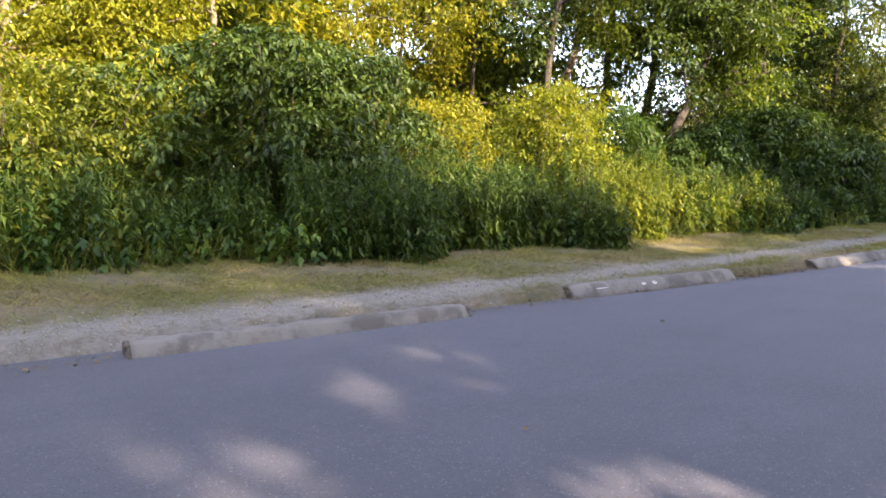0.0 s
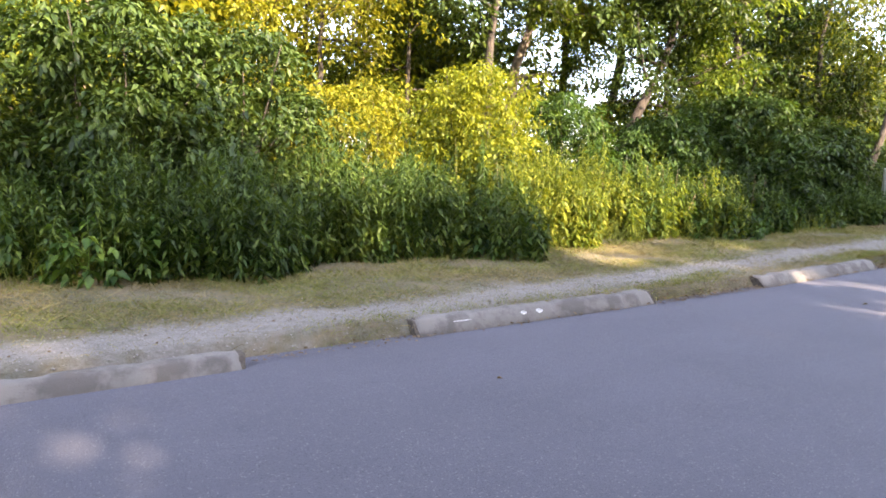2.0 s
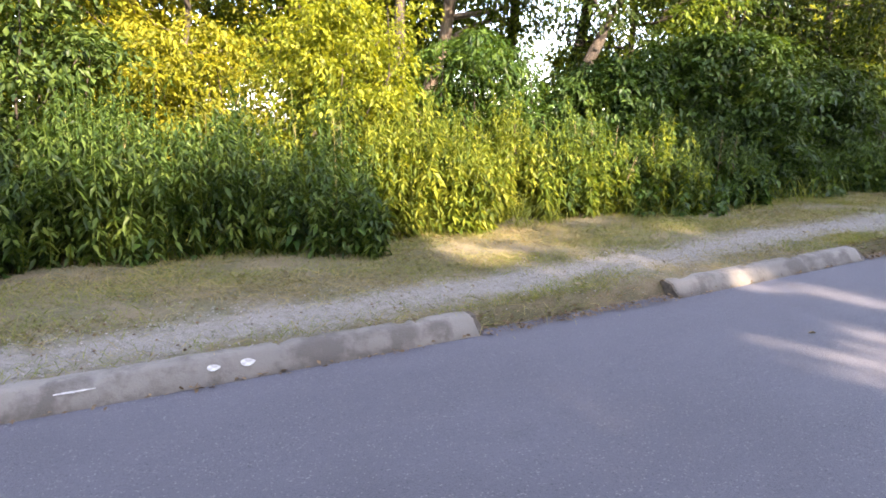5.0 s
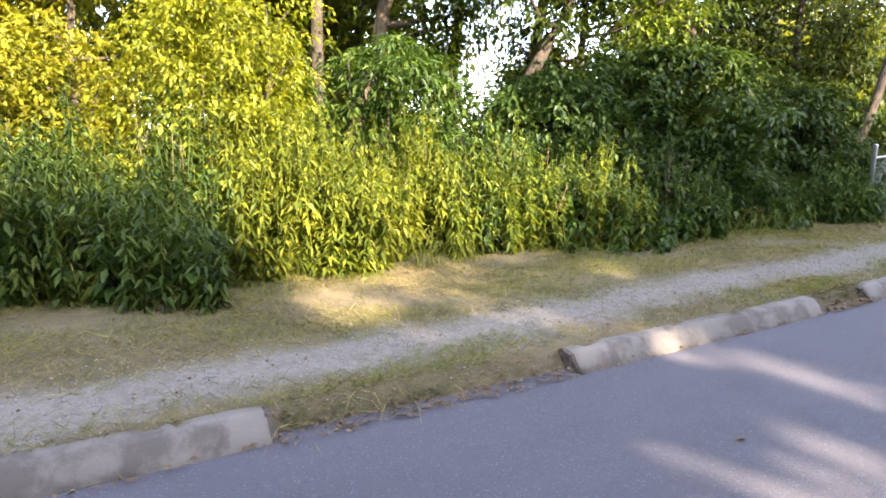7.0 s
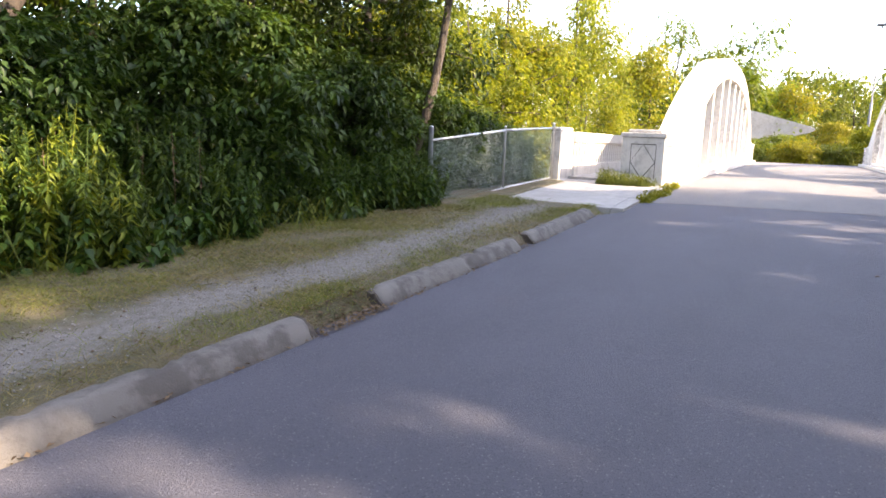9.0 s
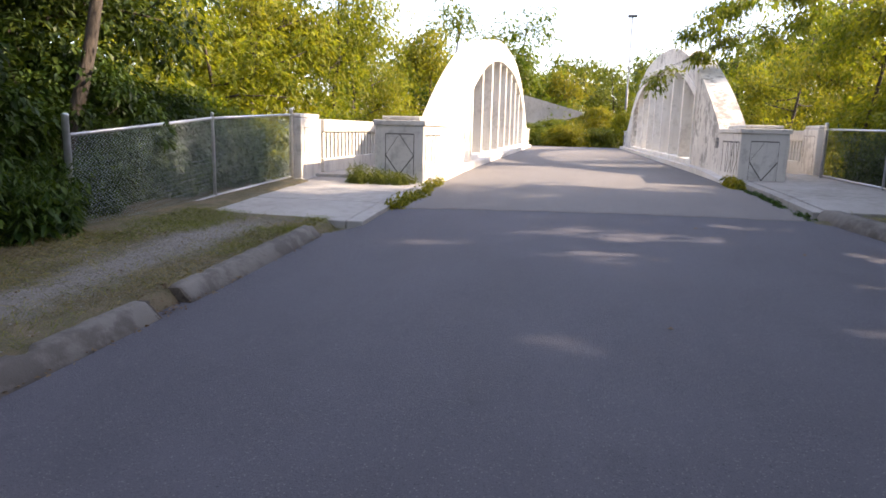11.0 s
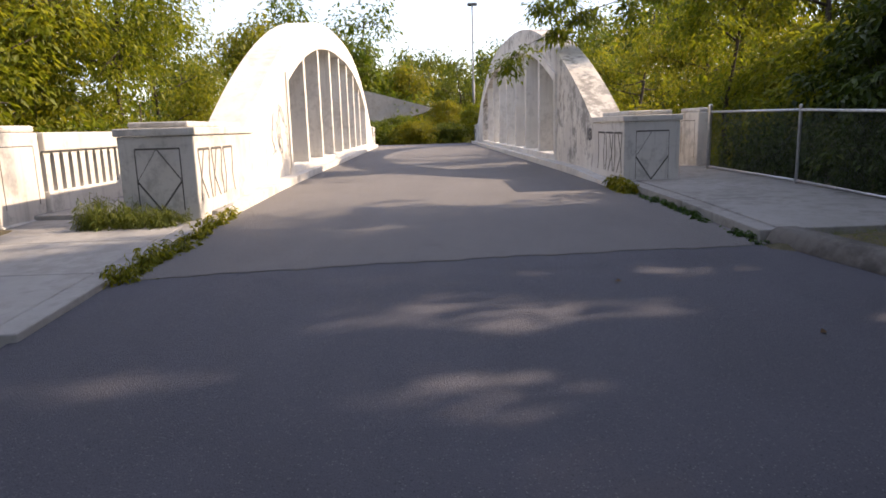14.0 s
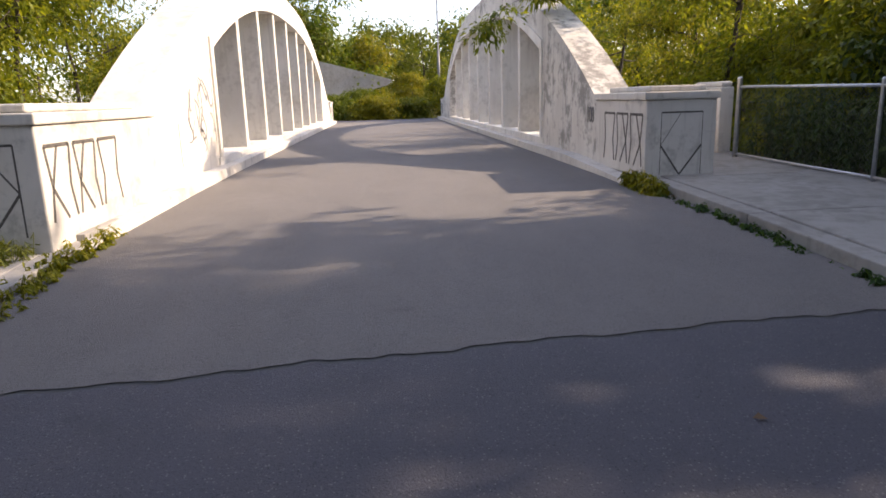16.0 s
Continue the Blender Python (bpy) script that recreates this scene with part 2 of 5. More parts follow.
def part(name, data, mat, parent=None, label="", at=None):
    """One mesh object, from a mesh or a bmesh, under its thing or part."""
    if isinstance(data, bmesh.types.BMesh):
        me = bpy.data.meshes.new(name)
        bmesh.ops.recalc_face_normals(data, faces=data.faces)
        data.to_mesh(me)
        data.free()
        me.materials.append(mat)
        data = me
    ob = new(name, data)
    if parent:
        ob.parent = parent
    if at is not None:
        ob.matrix_basis = at
    if label:
        ob["label"] = label
    return ob


def thing(name, at, label, category, group="", kind=""):
    ob = new(name)
    ob.empty_display_size = 0.1
    ob.matrix_basis = at if isinstance(at, Matrix) else Matrix.Translation(at)
    return tagged(ob, label, category, group, kind)


def box(x0, x1, y0, y1, z0, z1, bevel=0.0, bm=None):
    """A box with chamfered edges."""
    own = bmesh.new()
    bmesh.ops.create_cube(own, size=1.0, matrix=Matrix.Translation(((x0 + x1) / 2, (y0 + y1) / 2, (z0 + z1) / 2)) @ Matrix.Diagonal((x1 - x0, y1 - y0, z1 - z0, 1)))
    if bevel:
        bmesh.ops.bevel(own, geom=own.edges, offset=bevel, segments=2, profile=0.5, affect="EDGES")
    if bm is None:
        return own
    me = bpy.data.meshes.new("piece")
    own.to_mesh(me)
    own.free()
    bm.from_mesh(me)
    bpy.data.meshes.remove(me)
    return bm


def prism(outline, y0, y1, bm=None):
    """An outline of (x, z) places drawn out from y0 to y1."""
    bm = bm or bmesh.new()
    a = [bm.verts.new((x, y0, z)) for x, z in outline]
    b = [bm.verts.new((x, y1, z)) for x, z in outline]
    bm.faces.new(a)
    bm.faces.new(b[::-1])
    for i in range(len(a)):
        j = (i + 1) % len(a)
        bm.faces.new((a[j], a[i], b[i], b[j]))
    return bm


def tube(points, radii, sides=7):
    """Rings round a line of places: vertices and triangles."""
    p, r = np.asarray(points, float), np.asarray(radii, float)
    way = np.gradient(p, axis=0)
    way /= np.linalg.norm(way, axis=1, keepdims=True) + 1e-9
    ref = np.where(np.abs(way[:, 2:3]) > 0.9, [[1.0, 0, 0]], [[0, 0, 1.0]])
    a = np.cross(way, ref)
    a /= np.linalg.norm(a, axis=1, keepdims=True) + 1e-9
    b = np.cross(way, a)
    ang = np.linspace(0, 2 * np.pi, sides, endpoint=False)
    rings = p[:, None] + r[:, None, None] * (np.cos(ang)[None, :, None] * a[:, None] + np.sin(ang)[None, :, None] * b[:, None])
    n, tris = len(p), []
    i = np.arange(sides)
    j = (i + 1) % sides
    for k in range(n - 1):
        q = k * sides
        tris.append(np.stack([q + i, q + j, q + sides + j], 1))
        tris.append(np.stack([q + i, q + sides + j, q + sides + i], 1))
    cap = np.stack([np.zeros(sides - 2, int), i[2:], i[1:-1]], 1)
    tris += [cap, cap[:, ::-1] + (n - 1) * sides]
    return rings.reshape(-1, 3), np.concatenate(tris)


def joined(pieces):
    """Several (vertices, triangles) as one."""
    verts, tris, base = [], [], 0
    for v, t in pieces:
        verts.append(v)
        tris.append(t + base)
        base += len(v)
    return np.concatenate(verts), np.concatenate(tris)


def leaf_array(pos, way, length, width, fold=0.25, droop=0.0):
    """Folded pointed leaves: each of four corners and two triangles round its midrib."""
    n = len(pos)
    way = way / (np.linalg.norm(way, axis=1, keepdims=True) + 1e-9)
    side = np.cross(way, np.array([0, 0, 1.0]) + 0.35 * rng.normal(size=(n, 3)))
    side /= np.linalg.norm(side, axis=1, keepdims=True) + 1e-9
    up = np.cross(side, way)
    length, width = np.broadcast_to(length, n)[:, None], np.broadcast_to(width, n)[:, None]
    tip = pos + way * length - np.array([0, 0, 1.0]) * droop * length
    mid = pos + way * length * 0.45 + up * width * fold - np.array([0, 0, 1.0]) * droop * length * 0.33
    v = np.stack([pos, mid + side * width / 2, tip, mid - side * width / 2], 1).reshape(-1, 3)
    k = np.arange(n)[:, None] * 4
    t = np.concatenate([k + [0, 1, 2], k + [0, 2, 3]], 1).reshape(-1, 3)
    return v, t


def blade_array(pos, way, length, width, droop):
    """Narrow bent grass blades: each of five corners and three triangles."""
    n = len(pos)
    way = way / (np.linalg.norm(way, axis=1, keepdims=True) + 1e-9)
    side = np.cross(way, np.array([0, 0, 1.0]) + 0.5 * rng.normal(size=(n, 3)))
    side *= (width / 2)[:, None] / (np.linalg.norm(side, axis=1, keepdims=True) + 1e-9)
    ln = length[:, None]
    mid = pos + way * ln * 0.55
    tip = pos + way * ln - np.array([0, 0, 1.0]) * droop * ln
    v = np.stack([pos - side, pos + side, mid + side * 0.8, mid - side * 0.8, tip], 1).reshape(-1, 3)
    k = np.arange(n)[:, None] * 5
    return v, np.concatenate([k + [0, 1, 2], k + [0, 2, 3], k + [3, 2, 4]], 1).reshape(-1, 3)


# ---- the lie of the land ----
ROAD_X = [-60, 7, 10, 14, 17, 20, 22.5, 25, 28, 31, 56, 62, 75, 120]
ROAD_Z = [0, 0, 0.02, 0.09, 0.165, 0.28, 0.41, 0.50, 0.555, 0.57, 0.57, 0.50, 0.1, 0.0]


def road_z(x):
    return np.interp(x, ROAD_X, ROAD_Z)


def step(a, b, x):
    t = np.clip((np.asarray(x, float) - a) / (b - a), 0, 1)
    return t * t * (3 - 2 * t)


def right_edge(x):
    """Where the road ends on the side of the sun."""
    return np.where(np.asarray(x) > 22.5, -2.3, np.maximum(-2.3 - 0.27 * (22.5 - np.asarray(x)), -4.3))


KERB_Y = 4.07


def land(x, y):
    """Height of the ground sheet."""
    x, y = np.asarray(x, float), np.asarray(y, float)
    z = road_z(x) - 0.06
    bumps = 0.02 * np.sin(x * 2.1 + y * 1.3) + 0.015 * np.sin(x * 5.3 - y * 4.1)
    left = step(KERB_Y + 0.02, KERB_Y + 0.16, y) * (0.163 + 0.025 * np.clip(y - KERB_Y, 0, 5)) + step(KERB_Y + 0.3, KERB_Y + 0.8, y) * bumps * 0.6
    edge = right_edge(x)
    right = step(0.02, 0.2, edge - y) * 0.17
    left = left * (1 - 0.32 * step(18.5, 20.4, x)) * (1 - step(20.5, 20.75, x) * (1 - step(5.7, 6.05, y)))
    right = right * (1 - step(22.3, 22.6, x) * step(-5.6, -4.9, y))
    z = z + left + right - 0.10 * step(20.5, 20.75, x) * (1 - step(5.7, 6.05, y)) * step(3.7, 3.9, y)
    # the river valley beside and under the bridge
    skew = x + 0.4 * (y - 0.8)
    cut = step(26.0, 32, skew) * (1 - step(49.5, 55, skew))
    z = z * (1 - cut) + cut * -4.2
    far = step(60, 120, np.hypot(x - 20, y))
    return z * (1 - far) + far * 0.6


def grid(xs, ys, height):
    gx, gy = np.meshgrid(xs, ys, indexing="ij")
    verts = np.stack([gx, gy, height(gx, gy)], -1).reshape(-1, 3)
    ny = len(ys)
    i, j = np.meshgrid(np.arange(len(xs) - 1), np.arange(ny - 1), indexing="ij")
    q = (i * ny + j).ravel()
    return verts, np.concatenate([np.stack([q, q + ny, q + ny + 1], 1), np.stack([q, q + ny + 1, q + 1], 1)])


xs = np.unique(np.concatenate([[-1500, -600, -250, -120, -70, -40, -25], np.arange(-15, 62, 0.25), [65, 70, 80, 100, 130, 200, 400, 900, 1500]]))
ys = np.unique(np.concatenate([[-1500, -600, -250, -120, -70, -45, -30, -20], np.arange(-14, 3.5, 0.5), np.arange(3.9, 7.5, 0.06), np.arange(7.5, 16, 0.5), [20, 30, 45, 70, 120, 250, 600, 1500]]))
v, t = grid(xs, ys, land)
ground = part("ground", fast_mesh("ground", v, t, VERGE, True), VERGE)
tagged(ground, "trodden verge of dry grass and sand along the kerb", "ground", kind="structure")


# ---- road ----
JOINT = 22.12


def joint_x(y):
    y = np.asarray(y, float)
    return JOINT - 0.09 * (y - 0.9) + 0.018 * np.sin(y * 5.1) + 0.014 * np.sin(y * 13.7) + 0.010 * np.sin(y * 31)


def road_piece(name, x0, x1, mat, nx, ny, end=None):
    """A stretch of carriageway between the kerbs; end 0 or 1 follows the joint."""
    u, w = np.meshgrid(np.linspace(0, 1, nx), np.linspace(0, 1, ny), indexing="ij")
    x = x0 + (x1 - x0) * u
    lo, hi = right_edge(x), np.where(x < 20.4, KERB_Y + 0.09, np.where(x < 25.2, 3.8, 3.8))
    if x0 > 56:
        lo, hi = lo - 0.5, hi + 0.5
    y = lo + (hi - lo) * w
    if end is not None:
        j = joint_x(y) + (0.019 if end == 0 else -0.019)
        x = (j + (x1 - j) * u) if end == 0 else (x0 + (j - x0) * u)
    crown = 0.03 * (1 - ((y - 0.9) / 3.4) ** 2).clip(-1, 1)
    z = road_z(x) - 0.02 + crown * (1 - step(24, 28, x))
    verts = np.stack([x, y, z], -1).reshape(-1, 3)
    i, k = np.meshgrid(np.arange(nx - 1), np.arange(ny - 1), indexing="ij")
    q = (i * ny + k).ravel()
    tris = np.concatenate([np.stack([q, q + ny, q + ny + 1], 1), np.stack([q, q + ny + 1, q + 1], 1)])
    return part(name, fast_mesh(name, verts, tris, mat, True), mat)


road = road_piece("road", -60, JOINT, ASPHALT, 160, 60, 1)
tagged(road, "grey asphalt road shaded by trees, with worn stone chips", "road", kind="structure")
deck_road = road_piece("road", JOINT, 57, ASPHALT_DECK, 80, 60, 0)
tagged(deck_road, "paler asphalt carriageway across the bridge deck", "road", kind="structure")
far_road = road_piece("road", 57, 120, ASPHALT, 40, 6)
tagged(far_road, "asphalt road dropping away beyond the bridge", "road", kind="structure")
y = np.linspace(-2.3, 3.8, 160)
jx = joint_x(y)
v = np.stack([np.stack([jx - 0.03, y, road_z(jx) - 0.024], -1), np.stack([jx + 0.03, y, road_z(jx) - 0.024], -1)], 1)
crown = 0.03 * (1 - ((y - 0.9) / 3.4) ** 2)
v[:, :, 2] += crown[:, None]
q = np.arange(159) * 2
tar = part("joint_seal", fast_mesh("joint_seal", v.reshape(-1, 3), np.concatenate([np.stack([q, q + 1, q + 3], 1), np.stack([q, q + 3, q + 2], 1)]), TAR), TAR)
tagged(tar, "black tar sealed joint across the asphalt road", "road joint", kind="structure")


# ---- kerb stones ----
def kerb_stone(x0, x1, y, label, split=(), sink=0.012, seed=0):
    """A cast kerb stone with a sloped, chipped face; split: cracks across it."""
    r = np.random.default_rng(seed)
    z0, z1 = float(road_z(x0)), float(road_z(x1))
    base = thing("kerb_stone", look((x0, y, z0), (x0, y + 1, z0)) @ Matrix.Identity(4), label, "kerb", "kerb stones along the road")
    base.matrix_basis = Matrix.Translation((x0, y, z0 - sink))
    slope = math.atan2(z1 - z0, x1 - x0)
    n = max(4, int((x1 - x0) / 0.045))
    outline = [(-0.05, -0.08), (-0.05, 0.0), (0.012, 0.066), (0.044, 0.103), (0.066, 0.119), (0.15, 0.125), (0.162, 0.115), (0.165, -0.08)]
    verts, tris = [], []
    for k in range(n + 1):
        u = k / n * (x1 - x0)
        for a, h in outline:
            chip = 0.005 * noise.noise((u * 9, a * 30, seed * 3.1)) + 0.004 * noise.noise((u * 1.7, a * 8, seed))
            if h > 0.105:
                chip -= 0.06 * max(0.0, noise.noise((u * 7.3, a * 9, seed * 7.7)) - 0.30)
            pinch = 0.008 if k in (0, n) else 0.0
            for c in split:
                pinch = max(pinch, 0.03 * max(0, 1 - abs(u - c) / 0.05))
            verts.append((u, a + chip + pinch * (0.3 - a) * 1.2, h + chip - (pinch if h > 0.05 else 0) + math.tan(slope) * u))
    m = len(outline)
    for k in range(n):
        for i in range(m):
            j = (i + 1) % m
            a, b = k * m + i, k * m + j
            tris += [(a, b, b + m), (a, b + m, a + m)]
    for end in (0, n * m):
        tris += [(end, end + i, end + i + 1) if end else (end, end + i + 1, end + i) for i in range(1, m - 1)]
    ob = part("stone", fast_mesh("stone", verts, tris, KERB), KERB, base)
    for end, way in ((0, -1), (n * m, 1)):
        ring = [Vector(v) for v in verts[end:end + m]]
        mid = sum(ring, Vector()) / m
        bm = bmesh.new()
        rough = [bm.verts.new(mid + (v - mid) * 1.03 + Vector((-way * 0.03, 0, 0))) for v in ring]
        proud = [bm.verts.new(mid + (v - mid) * r.uniform(0.86, 1.02) + Vector((way * r.uniform(0.015, 0.05), 0, 0))) for v in ring]
        core = bm.verts.new(mid + Vector((way * 0.03, 0, 0)))
        for i in range(m):
            j = (i + 1) % m
            bm.faces.new((rough[i], rough[j], proud[j], proud[i]))
            bm.faces.new((proud[i], proud[j], core))
        bmesh.ops.recalc_face_normals(bm, faces=bm.faces)
        part("broken_end", bm, BROKEN, base, "dark crumbling broken end")
    return base


K = "weathered grey concrete kerb stone beside the sandy path"
kerb_stone(-4.2, -1.35, KERB_Y - 0.3, K, (), 0.05, 1)
kerb_stone(0.65, 3.42, KERB_Y - 0.19, K, (1.1,), 0.04, 2)
kerb_stone(4.92, 7.82, KERB_Y, "grey concrete kerb stone with white paint marks", (1.55, 2.5), seed=3)
kerb_stone(9.86, 12.77, KERB_Y - 0.03, "grey concrete kerb stone cracked across its length", (1.94,), seed=4)
kerb_stone(13.68, 16.62, KERB_Y, "mossy grey concrete kerb stone with chipped ends", (1.6,), seed=5)
kerb_stone(17.05, 19.75, KERB_Y, K, seed=6)
for x, w, h in ((6.05, 0.075, 0.035), (6.24, 0.085, 0.042), (5.36, 0.20, 0.010)):
    bm = bmesh.new()
    bmesh.ops.create_circle(bm, cap_ends=True, segments=14, radius=0.5)
    for k, vert in enumerate(bm.verts):
        vert.co = (vert.co.x * w * (1 + 0.12 * math.sin(k * 1.3)), vert.co.y * h * (1 + 0.15 * math.cos(k * 0.9)), 0)
    tagged(part("paint_mark", bm, WHITE_PAINT, at=pose(x, KERB_Y + 0.008, 0.066, 48, 0, 0)), "splash of white paint on the kerb face", "paint mark")


# ---- concrete walks at the ends of the bridge ----
def slab(name, corners, thick, mat, bevel=0.012):
    """A cast slab over (x, y) corners that follows the road's rise."""
    bm = bmesh.new()
    top = [bm.verts.new((x, y, float(z))) for x, y, z in corners]
    bm.faces.new(top)
    geo = bmesh.ops.extrude_face_region(bm, geom=list(bm.faces))
    bmesh.ops.translate(bm, verts=[g for g in geo["geom"] if isinstance(g, bmesh.types.BMVert)], vec=(0, 0, -thick))
    bmesh.ops.bevel(bm, geom=bm.edges, offset=bevel, segments=2, profile=0.5, affect="EDGES")
    return part(name, bm, mat)


for x0, x1 in ((20.45, 21.95), (21.965, 23.35), (23.365, 24.9)):
    z0, z1 = road_z(x0) + 0.045, road_z(x1) + 0.045
    tagged(slab("pavement", [(x0, 3.97, z0), (x1, 3.97, z1), (x1, 6.35, z1), (x0, 5.95, z0)], 0.16, SLAB), "pale concrete walk slab leading onto the bridge", "pavement", "walk slabs", "structure")
    tagged(slab("pavement", [(x0, 3.74, z0 + 0.004), (x1, 3.74, z1 + 0.004), (x1, 3.955, z1 + 0.004), (x0, 3.955, z0 + 0.004)], 0.2, SLAB), "narrow concrete edge strip beside the asphalt", "kerb", "walk slabs", "structure")
for x0, x1 in ((22.6, 24.6), (24.615, 26.9), (26.915, 29.8)):
    z0, z1 = road_z(x0) + 0.10, road_z(x1) + 0.10
    tagged(slab("pavement", [(x0, -4.55 - 0.05 * (x0 - 22), z0), (x1, -4.55 - 0.05 * (x1 - 22), z1), (x1, -2.49, z1), (x0, -2.49, z0)], 0.2, SLAB_SHADED), "grey concrete walk slab in the shade of trees", "pavement", "walk slabs", "structure")
    tagged(slab("pavement", [(x0, -2.475, z0 - 0.01), (x1, -2.475, z1 - 0.01), (x1, -2.26, z1 - 0.01), (x0, -2.26, z0 - 0.01)], 0.24, SLAB_SHADED), "concrete edge strip beside the asphalt", "kerb", "walk slabs", "structure")


def right_kerb():
    xs = np.linspace(14.5, 22.5, 40)
    e = right_edge(xs)
    z = road_z(xs)
    rings = []
    for a, h in ((0.03, -0.1), (0.03, 0.0), (-0.03, 0.11), (-0.08, 0.14), (-0.26, 0.14), (-0.28, -0.1)):
        rings.append(np.stack([xs, e + a + 0.006 * np.sin(xs * 9), z + h], -1))
    v = np.stack(rings, 1)
    m = v.shape[1]
    tris = []
    for k in range(len(xs) - 1):
        for i in range(m):
            a, b = k * m + i, k * m + (i + 1) % m
            tris += [(a, b, b + m), (a, b + m, a + m)]
    end = (len(xs) - 1) * m
    tris += [(end, end + i, end + i + 1) for i in range(1, m - 1)]
    return tagged(part("kerb", fast_mesh("kerb", v.reshape(-1, 3), tris, KERB), KERB), "curving grey concrete kerb edging the road", "kerb", kind="structure")


right_kerb()

# ---- the bridge ----
bridge = thing("arch_bridge", (40, 0.8, 0), "old white concrete bowstring arch bridge with two arches", "bridge")
bridge_at = Matrix.Translation((-40, -0.8, 0))
DECK = 0.57


def bridge_part(name, bm, mat, parent=None, label=""):
    ob = part(name, bm, mat, parent or bridge, label)
    if parent is None:
        ob.matrix_basis = bridge_at
    return ob


bridge_part("deck", box(24.9, 56.2, -5.3, 6.5, -0.35, 0.48), CONCRETE_WORN)
for y0, y1, x0 in ((3.78, 6.46, 24.92), (-4.85, -2.2, 29.82)):
    bridge_part("side_walk", box(x0, 56.0, y0, y1, 0.40, 0.60, 0.01), SLAB)


def arch(mid, y0, y1, half, toward, paint):
    """One arch with its hangers. toward: +1 if its road face looks to +y."""
    inner = 9.6
    out = lambda d: 4.80 - 3.89 * (abs(d) / 14.5) ** 2.5
    low = lambda d: 4.10 - 1.45 * (abs(d) / inner) ** 2.5
    bm = bmesh.new()
    ds = [float(d) for d in np.linspace(-inner, inner, 49)]
    ends = [float(d) for d in np.linspace(-half, -inner, 18)]

    def quad(a, b):
        (d0, l0, h0), (d1, l1, h1) = a, b
        v = [[bm.verts.new((mid + d, y, z)) for d, z in ((d0, l0), (d1, l1), (d1, h1), (d0, h0))] for y in (y0, y1)]
        bm.faces.new(v[0])
        bm.faces.new(v[1][::-1])
        bm.faces.new((v[0][3], v[0][2], v[1][2], v[1][3]))
        bm.faces.new((v[0][1], v[0][0], v[1][0], v[1][1]))

    sill = DECK + 0.02
    for a, b in zip(ends, ends[1:]):
        quad((a, sill, out(a)), (b, sill, out(b)))
        quad((-b, sill, out(b)), (-a, sill, out(a)))
    for a, b in zip(ds, ds[1:]):
        quad((a, low(a), out(a)), (b, low(b), out(b)))
    for d in (-inner, inner, -half, half):
        h = low(d) if abs(d) == inner else out(d)
        v = [bm.verts.new((mid + d, y, z)) for y, z in ((y0, sill), (y1, sill), (y1, h), (y0, h))]
        bm.faces.new(v)
    bmesh.ops.remove_doubles(bm, verts=bm.verts, dist=0.002)
    body = bridge_part("arch", bm, paint, label="white painted arch, peeling along its top")
    # a raised rib along the opening's edge, on the road face
    face = y1 if toward > 0 else y0
    bm = bmesh.new()
    edge = [(mid - inner - 0.05, DECK + 0.22)] + [(mid + d, low(d)) for d in ds] + [(mid + inner + 0.05, DECK + 0.22)]
    wide = [(mid - inner - 0.2, DECK + 0.22)] + [(mid + d * 1.02, low(d) + 0.16) for d in ds] + [(mid + inner + 0.2, DECK + 0.22)]
    rows = [[bm.verts.new((x, face + toward * o, z)) for x, z in line] for o, line in ((0.0, edge), (0.035, edge), (0.035, wide), (0.0, wide))]
    for r0, r1 in zip(rows, rows[1:]):
        for k in range(len(r0) - 1):
            bm.faces.new((r0[k], r0[k + 1], r1[k + 1], r1[k]))
    rib = bridge_part("arch_moulding", bm, CONCRETE)
    # hangers: deep, thin concrete ties
    for k in range(7):
        d = -inner + 2.4 * (k + 1)
        bm = box(mid + d - 0.11, mid + d + 0.11, y0 + 0.02, y1 - 0.02, DECK + 0.1, low(d) + 0.1, 0.02)
        bridge_part("hanger", bm, CONCRETE)
    # kerb ledge along the road
    a, b = (face - 0.02, face + toward * 0.26) if toward > 0 else (face + toward * 0.26, face + 0.02)
    x0 = mid - half - 0.8
    bridge_part("ledge", prism([(x0, 0.3), (x0, float(road_z(x0)) + 0.03), (x0 + 1.4, 0.62), (x0 + 3.2, DECK + 0.12), (mid + half, DECK + 0.12), (mid + half, 0.3)], min(a, b), max(a, b)), CONCRETE_WORN)
    bridge_part("sill", box(mid - inner - 0.3, mid + inner + 0.3, y0 - 0.03, y1 + 0.03, 0.45, DECK + 0.26, 0.02), CONCRETE)
    return body


def strip(p, q, width, lift, origin, u, w, n):
    """A thin recessed line between two places of a face, as a flat bar."""
    d = (Vector(q) - Vector(p))
    side = Vector((-d.y, d.x)).normalized() * width / 2
    corners = [Vector(p) + side, Vector(q) + side, Vector(q) - side, Vector(p) - side]
    return [origin + u * c.x + w * c.y + n * lift for c in corners]


def panel_lines(lines, origin, u, w, n, parent, width=0.013):
    """Incised lines on a pedestal's face, each its own groove."""
    for p, q in lines:
        bm = bmesh.new()
        top = [bm.verts.new(c) for c in strip(p, q, width, 0.003, origin, u, w, n)]
        low = [bm.verts.new(c) for c in strip(p, q, width, -0.012, origin, u, w, n)]
        bm.faces.new(top)
        for i in range(4):
            bm.faces.new((top[i], low[i], low[(i + 1) % 4], top[(i + 1) % 4]))
        part("groove", bm, GROOVE, parent)


